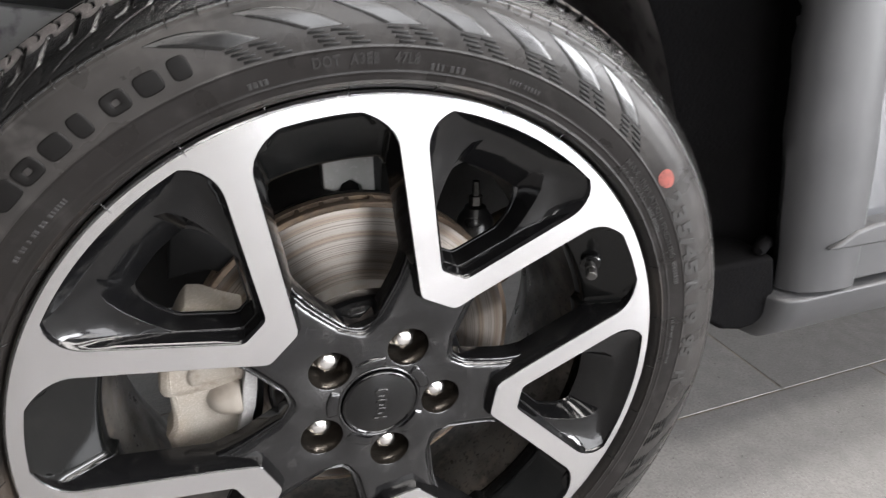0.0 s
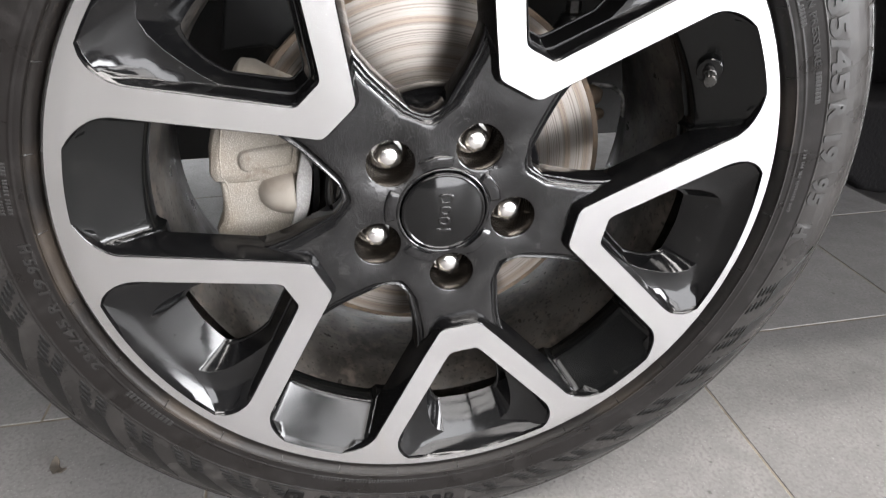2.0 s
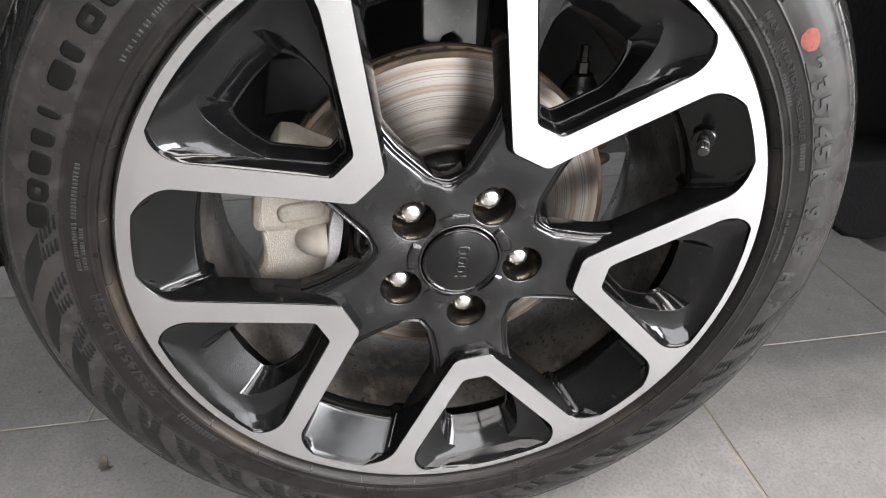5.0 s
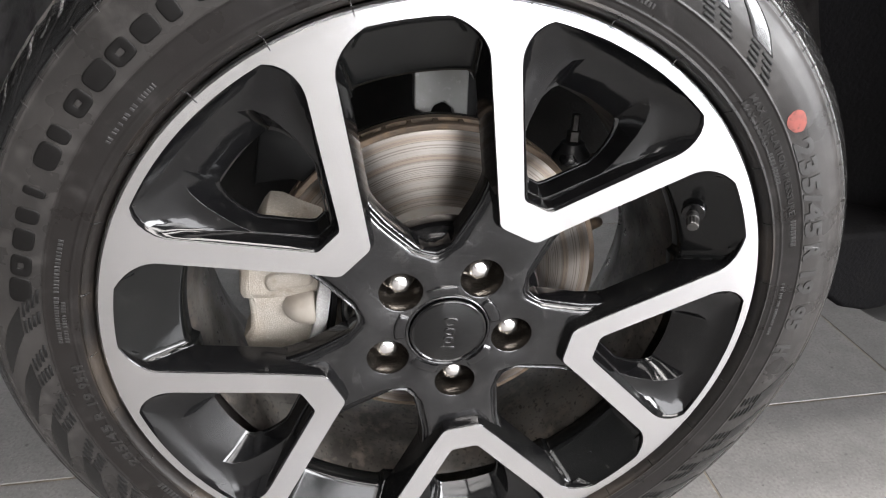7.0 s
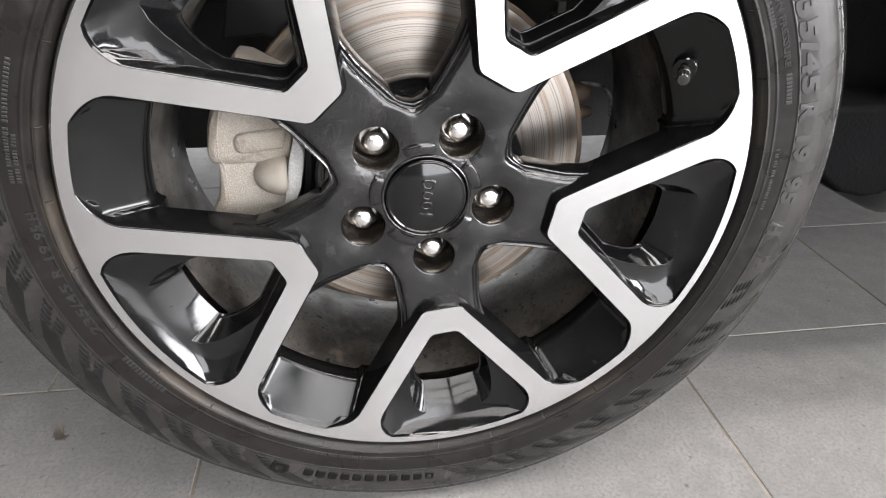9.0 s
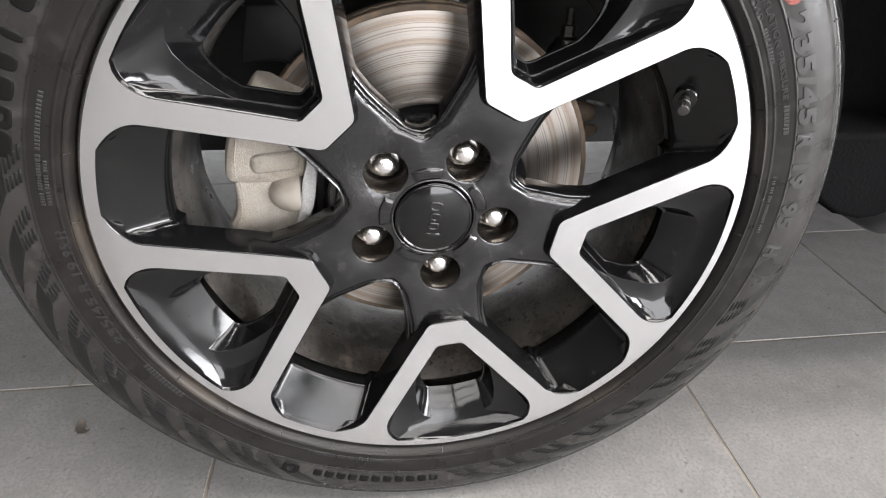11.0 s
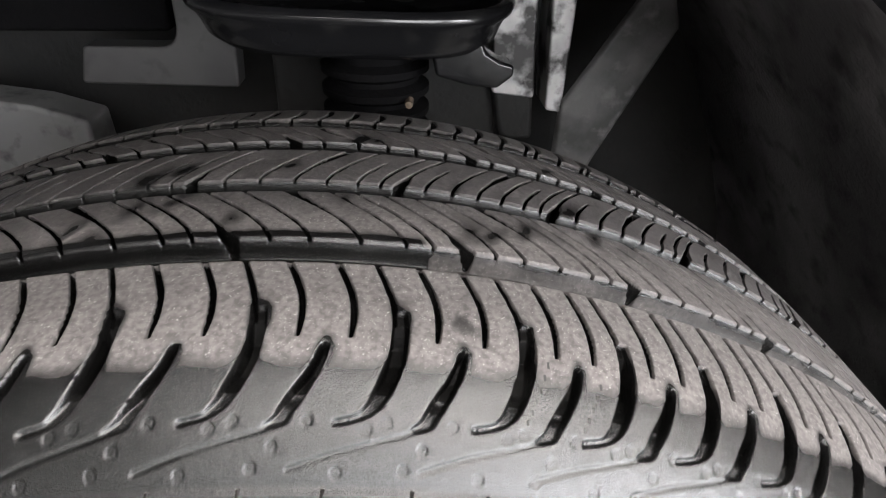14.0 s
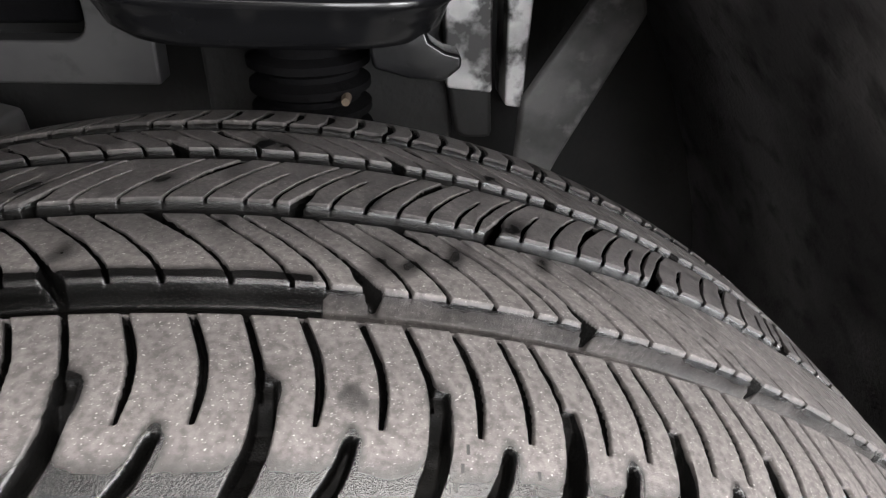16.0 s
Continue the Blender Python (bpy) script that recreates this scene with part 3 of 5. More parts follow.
upper, lower = closed_window(window_edge(0.002), RING - 0.002), closed_window(LIP, 0.2345)


def scoop(q, y_side, y_out):
    """A ring between the upper edge and the ridge: the sides fall away sooner than the outer end."""
    n = 2 * len(LIP) - 1
    return [(a[0] + (b[0] - a[0]) * q, y_side if i < n - 3 and i > 2 else y_out, a[1] + (b[1] - a[1]) * q) for i, (a, b) in enumerate(zip(upper, lower))]


rings = [at(closed_window(window_edge(), RING), 0.0002), at(closed_window(window_edge(0.0007), RING - 0.0005), 0.0009), at(upper, 0.003), scoop(0.16, 0.0075, 0.0053), scoop(0.40, 0.0115, 0.0088), scoop(0.70, 0.0135, 0.0120), at(lower, 0.0135), at(closed_window(DEEP, 0.2105), 0.033)]
grid(bm, rings)
spoke_mesh = part("spoke", dished(bm), M_GLOSS, None, bevel=0.0007, angle=24)

# barrel: ledges between the spokes, then the tube of the rim
bm = bmesh.new()
profile = [(0.046, 0.2105), (0.060, 0.2065), (0.100, 0.2060), (0.150, 0.2090), (0.178, 0.2200), (0.198, 0.2250), (0.204, 0.2330), (0.206, 0.2500), (0.203, 0.2585), (0.196, 0.2560), (0.194, 0.2420), (0.150, 0.2300), (0.060, 0.2300), (0.016, 0.2420), (0.012, 0.2560), (0.004, 0.2590)]
lathe(bm, profile, 120)
wheel = part("wheel", bm, M_BARREL, car, "five-spoke black and machined alloy wheel with low-profile tyre", matrix=AT_WHEEL, angle=40)
bm = bmesh.new()
lathe(bm, [(0.0012, RING), (0.0, RING), (0.0, 0.2560), (0.0008, 0.2574), (0.0026, 0.2583), (0.0140, 0.2575)], 240)
part("rim_lip", bm, M_MACHINED, wheel, "bright machined rim edge", angle=18)
LEDGE = [(0.0002, GAP_R), (0.0007, GAP_R - 0.0009), (0.003, GAP_R - 0.0030)] + [(0.003 + 0.026 * q / 20, GAP_R - 0.0030 - (GAP_R - 0.2115) * q / 20) for q in range(1, 21)] + [(0.0315, 0.2068), (0.046, 0.2075)]


def wall_angle(y, r):
    """Degrees from the middle of a gap to the spoke's wall, at a depth and radius."""
    off = float(np.interp(y, [0.0002, 0.0007, 0.0018, 0.005, 0.010, 0.027], [0, 0.0006, 0.0010, 0.0018, 0.0035, 0.0060]))
    pts = gap_edge(off, y > 0.0075)
    k = max((i for i, p in enumerate(pts[:-1]) if math.hypot(*p) < r), default=0)
    (ua, va), (ub, vb) = pts[k], pts[k + 1]
    q = min(max((r - math.hypot(ua, va)) / (math.hypot(ub, vb) - math.hypot(ua, va)), 0), 1.5)
    return 36 - math.degrees(math.atan2(va + (vb - va) * q, ua + (ub - ua) * q))


TURN = 0.0060           # hollow turn of the ledge into the spokes
for k in range(5):
    bm = bmesh.new()
    rings = []
    for i in range(121):
        a = 16 * (i / 60 - 1)
        ring = []
        for y, r in LEDGE:
            size = TURN * min(max((y - 0.002) / 0.008, 0), 1)
            free = (wall_angle(y, r) - abs(a)) * r * tau / 360
            q = min(max(1 - free / size, 0), 1) if size else 0
            rise = size * (1 - math.sqrt(1 - q * q))
            t = radians(36 + 72 * k + a)
            ring.append(((r - rise) * math.cos(t), y, (r - rise) * math.sin(t)))
        rings.append(ring)
    grid(bm, rings, closed=False)
    part("rim_ledge", bm, M_LEDGE, wheel, "gloss black ledge between two spokes", matrix=Matrix.Rotation(-radians(V_ANGLE), 4, "Y"), angle=50)

# hub: flat star with holes
def hub_edge(off=0.0):
    """Half of one hub arm's edge, from beneath the spoke to the middle of the gap."""
    c, s = math.cos(radians(36)), math.sin(radians(36))
    pts = [(0.119, 0.0200), (0.123, 0.0290 + 0.5 * off), (0.136, 0.0350 + 0.9 * off), (0.122, 0.0305 + off), (0.108, 0.0290 + off), (0.094, 0.0293 + off), (0.084, 0.0298 + off), (0.0745, 0.0303 + off)]
    for r, a, k in ((0.0738, 27.5, 0.85), (0.0695, 31.5, 1.0), (0.0672, 36.0, 1.05)):
        pts.append(((r + k * off) * math.cos(radians(a)), (r + k * off) * math.sin(radians(a))))
    return pts


def hub_star(off=0.0, least=0.0):
    line = []
    for k in range(5):
        a = radians(72 * k)
        half = hub_edge(off)
        side = [(u, -v) for u, v in half[::-1]] + half[:-1]
        side = [(u, v) for u, v in side]
        for u, v in side:
            q = max(1.0, least / math.hypot(u, v))
            u, v = u * q, v * q
            line.append((u * math.cos(a) - v * math.sin(a), u * math.sin(a) + v * math.cos(a)))
    return line


SUNK = 0.0058          # the hub lies back in the dish
HUB_BACK = Matrix.Translation((0, SUNK, 0)) @ Matrix.Diagonal((1.005, 1, 1.005, 1))
HUB_Y, HOLE_R, BOLT_R = 0.0095, 0.0172, 0.055
bm = bmesh.new()
levels = [(HUB_Y, -0.0042, 0), (HUB_Y, -0.0034, 0), (HUB_Y + 0.0001, -0.0022, 0), (HUB_Y + 0.0004, -0.0010, 0), (HUB_Y + 0.0009, 0.0000, 0), (HUB_Y + 0.0017, 0.0009, 0), (0.0124, 0.0017, 0), (0.0131, 0.0024, 0), (0.0133, 0.0034, 0), (0.0128, 0.0044, 0), (0.0124, 0.0052, 0), (0.0128, 0.0061, 0), (0.0142, 0.0068, 0), (0.022, 0.0078, 0), (0.029, 0.0082, 0), (0.031, 0.0060, 0)]
rows = grid(bm, [at(hub_star(o, q), y) for y, o, q in levels])
star = rows[0]


def ring_of(bm, cx, cz, profile, steps=32):
    """A turned hole or boss about (cx, cz); profile of (y, r). Returns its first ring."""
    return grid(bm, [[(cx + r * math.cos(tau * k / steps), y, cz + r * math.sin(tau * k / steps)) for k in range(steps)] for y, r in profile])[0]


edges = [bm.edges.get((star[i], star[(i + 1) % len(star)])) for i in range(len(star))]
for k in range(5):
    a = radians(72 * k)
    ring = ring_of(bm, BOLT_R * math.cos(a), BOLT_R * math.sin(a), [(HUB_Y, HOLE_R + 0.0012), (HUB_Y + 0.0005, HOLE_R + 0.0003), (HUB_Y + 0.002, HOLE_R - 0.0003), (0.038, 0.0150), (0.040, 0.0105), (0.044, 0.006)])
    edges += [bm.edges.get((ring[i], ring[(i + 1) % 32])) for i in range(32)]
ring = ring_of(bm, 0, 0, [(HUB_Y, 0.0352), (HUB_Y - 0.0009, 0.0345), (HUB_Y - 0.0012, 0.0337), (HUB_Y - 0.0008, 0.0328), (HUB_Y + 0.0004, 0.0323), (HUB_Y + 0.02, 0.0318)], 64)
edges += [bm.edges.get((ring[i], ring[(i + 1) % 64])) for i in range(64)]
bmesh.ops.triangle_fill(bm, use_beauty=True, use_dissolve=False, edges=edges)
hub = part("hub", bm, M_SATIN, wheel, "satin black star-shaped hub", matrix=HUB_BACK @ Matrix.Rotation(-radians(V_ANGLE), 4, "Y"), angle=38)
hub.data.materials.append(M_GLOSS)
hub.data.materials.append(M_POCKET)
for face in hub.data.polygons:
    in_hole = face.center.y > HUB_Y + 0.001 and min(math.hypot(face.center.x - BOLT_R * math.cos(radians(72 * k)), face.center.z - BOLT_R * math.sin(radians(72 * k))) for k in range(5)) < 0.0180
    face.material_index = 2 if in_hole else 1 if face.center.y > 0.0128 else 0

for k in range(5):
    m = Matrix.Rotation(-radians(V_ANGLE + 72 * k), 4, "Y")
    for src in (spoke_mesh, face_mesh):
        ob = src if k == 0 else src.copy()
        if k:
            scene.collection.objects.link(ob)
        ob.parent, ob.matrix_basis = wheel, m
spoke_mesh["label"] = "gloss black forked spoke"
face_mesh["label"] = "bright machined spoke face"

# centre cap with a worn moulded mark
bm = bmesh.new()
lathe(bm, [(0.012, 0.0316), (0.0074, 0.0315), (0.0066, 0.0308), (0.0063, 0.0299), (0.0068, 0.0291)] + [(0.0030 + 0.0040 * (q / 0.0288) ** 2, q) for q in (0.0288, 0.0270, 0.0245, 0.022, 0.019, 0.016, 0.012, 0.008, 0.004, 0.0002)], 64)
cap = part("centre_cap", bm, M_CAP, wheel, "round gloss black centre cap", angle=35, matrix=HUB_BACK)
bm = bmesh.new()
tilt = Matrix.Rotation(radians(6), 4, "Y")
for z, w, h, hollow in ((0.0128, 0.0120, 0.0086, True), (0.0038, 0.0094, 0.0072, True), (-0.0046, 0.0094, 0.0072, True), (-0.0128, 0.0125, 0.0038, False)):
    rings = []
    rise = 0.0030 + 0.0040 * (z / 0.0288) ** 2
    for q, y in ((1.0, rise + 0.0015), (1.0, rise - 0.0002), (0.90, rise - 0.0006), (0.62, rise - 0.0006), (0.52, rise - 0.0002), (0.52, rise + 0.0015)) if hollow else ((1.0, rise + 0.0015), (1.0, rise - 0.0002), (0.85, rise - 0.0006), (0.1, rise - 0.0006)):
        rings.append([tilt @ Vector((w / 2 * q * math.copysign(abs(math.cos(tau * i / 24)) ** 0.75, math.cos(tau * i / 24)), y, z + h / 2 * q * math.copysign(abs(math.sin(tau * i / 24)) ** 0.75, math.sin(tau * i / 24)))) for i in range(24)])
    grid(bm, rings)
part("cap_mark", bm, M_MARK, wheel, "moulded ovals of a worn maker's mark", angle=50, matrix=HUB_BACK)

# gloss wall of the hub, seen in the gaps behind the star
bm = bmesh.new()
lathe(bm, [(0.0150, 0.0705), (0.0165, 0.0732), (0.024, 0.0755), (0.029, 0.0785), (0.034, 0.0835), (0.039, 0.0856), (0.047, 0.0865), (0.051, 0.0855), (0.051, 0.050)], 96)
part("hub_wall", bm, M_GLOSS, wheel, "gloss black inner wall of the hub", angle=40, matrix=HUB_BACK)
# low pads round the cap, between the bolts
for k in range(5):
    bm = bmesh.new()
    rings = []
    for i in range(17):
        q = i / 8 - 1
        a = radians(36 + 17.5 * q)
        h = 0.0021 * (1 - q ** 6)
        out = 0.0446 - 0.0008 * q ** 2
        rings.append([(r * math.cos(a), HUB_Y - y, r * math.sin(a)) for y, r in ((0.0, 0.0358), (h, 0.0362), (h, 0.5 * (0.0362 + out)), (h, out - 0.0016), (0.7 * h, out - 0.0006), (0.0, out), (-0.001, out + 0.0004))])
    grid(bm, rings, closed=False)
    part("hub_pad", bm, M_SATIN, wheel, matrix=HUB_BACK @ Matrix.Rotation(-radians(V_ANGLE + 72 * k), 4, "Y"), angle=50)

# wheel bolts
bm = bmesh.new()
hexa = [(0.0106 * math.cos(tau * k / 6), 0.0106 * math.sin(tau * k / 6)) for k in range(6)]
grid(bm, [[(x * q, y, z * q) for x, z in hexa] for y, q in ((0.040, 1.0), (0.0265, 1.0), (0.0245, 0.97), (0.0224, 0.88), (0.0206, 0.70), (0.0196, 0.45), (0.0192, 0.15))], ends=True)
lathe(bm, [(0.0405, 0.0125), (0.0375, 0.0125), (0.0355, 0.0112), (0.0355, 0.0060)], 28)
bolt = part("lug_bolt", bm, M_CHROME, wheel, "chrome wheel bolt with domed hexagon head", angle=48)
for k in range(5):
    ob = bolt if k == 0 else bolt.copy()
    if k:
        scene.collection.objects.link(ob)
        ob.parent = wheel
    ob.matrix_basis = Matrix.Translation((0, SUNK, 0)) @ Matrix.Rotation(-radians(V_ANGLE + 72 * k), 4, "Y") @ Matrix.Translation((BOLT_R * 1.005, 0, 0)) @ Matrix.Rotation(0.4 * k, 4, "Y")

# valve
va = math.atan2(0.0925, 0.1895)
def rad(a, r, y):
    return (r * math.cos(a), y + 0.005, r * math.sin(a))
bm = bmesh.new()
tube(bm, [rad(va, 0.2230, 0.0235), rad(va, 0.2195, 0.0190), rad(va, 0.2160, 0.0135), rad(va, 0.2130, 0.0070)], [0.0078, 0.0066, 0.0045, 0.0040], 16)
part("valve_stem", bm, M_BLACKSTEEL, wheel, "black rubber tyre valve", angle=50)
bm = bmesh.new()
foot, head = Vector(rad(va, 0.2225, 0.0232)), Vector(rad(va, 0.2130, 0.0070))
axis = (head - foot).normalized()
side = axis.cross(Vector((0, 1, 0))).normalized()
over = axis.cross(side)


def about_valve(along, r):
    return [foot + axis * along + (side * math.cos(tau * k / 20) + over * math.sin(tau * k / 20)) * r for k in range(20)]


grid(bm, [about_valve(d, r) for d, r in ((0.0020, 0.0070), (0.0085, 0.0078), (0.0100, 0.0090), (0.0118, 0.0092), (0.0128, 0.0084), (0.0132, 0.0060), (0.0134, 0.0035))])
part("valve_collar", bm, M_GLOSS, wheel, "black round valve collar", angle=40)
bm = bmesh.new()
long = (head - foot).length
rings = []
for d, r, flute in ((-0.0012, 0.0042, 0), (0.0, 0.0047, 0), (0.0012, 0.0047, 0), (0.0016, 0.0041, 0), (0.0030, 0.0040, 0), (0.0034, 0.0050, 0.12), (0.0095, 0.0048, 0.12), (0.0106, 0.0040, 0.06), (0.0108, 0.0022, 0)):
    rings.append([foot + axis * (long + d) + (side * math.cos(tau * k / 24) + over * math.sin(tau * k / 24)) * r * (1 - flute * (k % 2)) for k in range(24)])
grid(bm, rings, ends=True)
part("valve_cap", bm, M_VALVE, wheel, "dull grey ribbed valve cap", smooth=False)

# ---- tyre ----
def stretched(knots, step):
    """Values along knots at about the given steps: [(from, to, step), ...]."""
    out = []
    for a, b, s in knots:
        n = max(1, round((b - a) / s))
        out += list(np.linspace(a, b, n, endpoint=False))
    return np.array(out + [knots[-1][1]])


HALF = [(0.0120, 0.2588), (0.0060, 0.2600), (0.0016, 0.2610), (-0.0022, 0.2622), (-0.0046, 0.2645), (-0.0056, 0.2675), (-0.0060, 0.2710), (-0.0072, 0.2770), (-0.0086, 0.2850), (-0.0096, 0.2930), (-0.0100, 0.3000), (-0.0094, 0.3080),
        (-0.0078, 0.3150), (-0.0052, 0.3210), (-0.0016, 0.3260), (0.0030, 0.3306), (0.0082, 0.3347), (0.0145, 0.3380), (0.0225, 0.3412), (0.0330, 0.3440), (0.0490, 0.3468), (0.0750, 0.3486), (0.1045, 0.3492)]
line = np.array(HALF + [(0.209 - y, r) for y, r in HALF[-2::-1]])
dist = np.r_[0, np.cumsum(np.hypot(*np.diff(line, axis=0).T))]
dense = np.linspace(0, dist[-1], 4000)
# rounded by running means
cy, cr = np.interp(dense, dist, line[:, 0]), np.interp(dense, dist, line[:, 1])
kernel = np.hanning(70)
kernel /= kernel.sum()
pad = 40
def soft_line(v):
    w = np.convolve(np.r_[np.repeat(v[0], pad), v, np.repeat(v[-1], pad)], kernel, "same")[pad:-pad]
    return w
cy, cr = soft_line(cy), soft_line(cr)
s_of_y = lambda y: float(np.interp(y, cy[600:3400], dense[600:3400]))
s_side = float(np.interp(0.262, cr[:1200], dense[:1200]))
s_in, s_out = s_of_y(-0.004), s_of_y(0.166)
S = stretched([(0, s_side, 0.0012), (s_side, s_in, 0.00055), (s_in, s_of_y(0.062), 0.00046), (s_of_y(0.062), s_of_y(0.135), 0.00065), (s_of_y(0.135), s_out, 0.0012), (s_out, s_of_y(0.20), 0.003), (s_of_y(0.20), dense[-1], 0.008)], 0)
A = stretched([(-180, -110, 1.2), (-110, -60, 0.2), (-60, -24, 0.14), (-24, -11, 0.1), (-11, 38, 0.048), (38, 48, 0.1), (48, 80, 0.2), (80, 140, 0.5), (140, 180, 1.2)], 0)[:-1]   # degrees from the top, towards +x
Y0, R0 = np.interp(S, dense, cy), np.interp(S, dense, cr)
ty, tr = np.gradient(Y0, S), np.gradient(R0, S)
nl = np.hypot(ty, tr)
NY, NR = -tr / nl, ty / nl           # outward normal in (y, r)
MM = np.radians(1) * 0.345           # metres a degree at the tread


def curve_through(x, xs, vs):
    """A smooth line through the knots (cubic, with their mean slopes)."""
    xs, vs = np.array(xs, float), np.array(vs, float)
    m = np.gradient(vs, xs)
    k = np.clip(np.searchsorted(xs, x) - 1, 0, len(xs) - 2)
    h = xs[k + 1] - xs[k]
    t = np.clip((x - xs[k]) / h, 0, 1)
    return vs[k] * (1 + 2 * t) * (1 - t) ** 2 + m[k] * h * t * (1 - t) ** 2 + vs[k + 1] * t * t * (3 - 2 * t) + m[k + 1] * h * t * t * (t - 1)


# run of the slots across the tread, as (y, degrees): shoulder, then the three ribs
LONG = ((0.0070, 0.0090, 0.0120, 0.0160, 0.0205, 0.0258, 0.0300, 0.0355, 0.0424, 0.0495), (-1.32, -0.95, -0.62, -0.32, -0.09, 0.0, -0.04, -0.24, -0.66, -1.15))
RIB_1 = ((0.0600, 0.0655, 0.0732, 0.0819, 0.0862), (0.0, -0.48, -1.57, -3.10, -3.9))
RIB_2 = ((0.0942, 0.1000, 0.1050, 0.1110, 0.1205), (0.0, 0.35, 0.85, 1.5, 2.8))
RIB_3 = ((0.1290, 0.1336, 0.1394, 0.1480), (0.0, -0.55, -1.7, -3.0))
# the mesh follows the slots, so that their edges run clean
knots_y = list(LONG[0]) + list(RIB_1[0]) + list(RIB_2[0]) + list(RIB_3[0])
knots_a = list(LONG[1]) + list(RIB_1[1]) + [v - 3.9 for v in RIB_2[1]] + [v - 1.1 for v in RIB_3[1]]
SKEW = np.where(np.arange(len(Y0)) < len(Y0) * 0.12, knots_a[0], np.where(Y0 < 0.0490, curve_through(np.clip(Y0, 0.0070, 0.0495), *LONG), np.interp(Y0, knots_y, knots_a)))
SKEW[Y0 < 0.0070] = -1.32
AA, YY = A[:, None] + SKEW[None, :], np.broadcast_to(Y0, (len(A), len(Y0)))
RR = np.broadcast_to(R0, AA.shape)


def notch(d, half, edge=0.0004):
    """1 inside a slot of the given half width, 0 outside, with a short wall between."""
    return np.clip((half + edge - np.abs(d)) / (2 * edge), 0, 1)


rng = np.random.RandomState(7)
# pitches of the pattern: known near the top, then a usual mix of lengths
long_at = [-15.6, -9.6, -3.9, 1.86, 7.58, 12.97, 17.6, 21.95, 26.5, 31.2]
while long_at[-1] < 176:
    long_at.append(long_at[-1] + rng.choice([4.6, 4.9, 5.3, 5.7]))
while long_at[0] > -178:
    long_at.insert(0, long_at[0] - rng.choice([4.9, 5.3, 5.7, 5.9]))
long_at = np.array(long_at)
first_long = int(np.argmin(np.abs(long_at - 1.86)))
depth = np.zeros_like(AA)
wet = np.zeros_like(AA)
tread = (YY > -0.006) & (YY < 0.213)
outer = R0 > 0.322


def sipe(ys, angs, halves, deep, a0, edge=0.0003):
    """A slot along a line of (y, angle) from a0; widths and depths along it."""
    order = np.argsort(ys)
    yy = np.array(ys)[order]
    j = np.where((Y0 >= yy[0]) & (Y0 <= yy[-1]) & outer)[0]
    if len(j) < 2:
        return
    mid = curve_through(Y0[j], yy, np.array(angs)[order]) + a0
    own = mid - SKEW[j]
    i0, i1 = np.searchsorted(A, (own.min() - 0.8, own.max() + 0.8))
    if i1 <= i0:
        return
    half, dp = np.interp(Y0[j], yy, np.array(halves)[order]), np.interp(Y0[j], yy, np.array(deep)[order])
    slope = np.gradient(mid, Y0[j]) * MM
    d = (A[i0:i1, None] - own[None, :]) * MM / np.sqrt(1 + np.clip(slope, -4, 4) ** 2)
    sl = np.s_[i0:i1, j[0]:j[-1] + 1]
    depth[sl] = np.maximum(depth[sl], notch(d, half[None, :], edge) * dp[None, :])


def stroke(points, half, deep, edge=0.0004):
    """A shallow line through (y, angle) points on the outer shoulder; deep below 0 raises it."""
    pts = [(a * MM, float(np.interp(y, cy[600:2000], dense[600:2000]))) for y, a in points]
    lo, hi = min(p[0] for p in pts) / MM + 0.8, max(p[0] for p in pts) / MM + 2.4
    i0, i1 = np.searchsorted(A, (lo, hi))
    jj = np.where((S > min(p[1] for p in pts) - 0.003) & (S < max(p[1] for p in pts) + 0.003))[0]
    if i1 <= i0 or len(jj) < 2:
        return
    sl = np.s_[i0:i1, jj[0]:jj[-1] + 1]
    X, Q = AA[sl] * MM, np.broadcast_to(S[jj], (i1 - i0, len(jj)))
    best = np.full(X.shape, 9.0)
    for (ax, aq), (bx, bq) in zip(pts, pts[1:]):
        t = np.clip(((X - ax) * (bx - ax) + (Q - aq) * (bq - aq)) / ((bx - ax) ** 2 + (bq - aq) ** 2 + 1e-12), 0, 1)
        best = np.minimum(best, np.hypot(X - ax - t * (bx - ax), Q - aq - t * (bq - aq)))
    if deep > 0:
        depth[sl] = np.maximum(depth[sl], notch(best, half, edge) * deep)
    else:
        depth[sl] += np.where(depth[sl] < 0.0003, notch(best, half, edge) * deep, 0)


GROOVES = ((0.0490, 0.0600), (0.0862, 0.0942), (0.1205, 0.1290), (0.1480, 0.1570))
for lo, hi in GROOVES:
    mid, half = (lo + hi) / 2, (hi - lo) / 2
    depth = np.maximum(depth, np.clip((half - np.abs(YY - mid)) / 0.0013, 0, 1) * 0.0070)

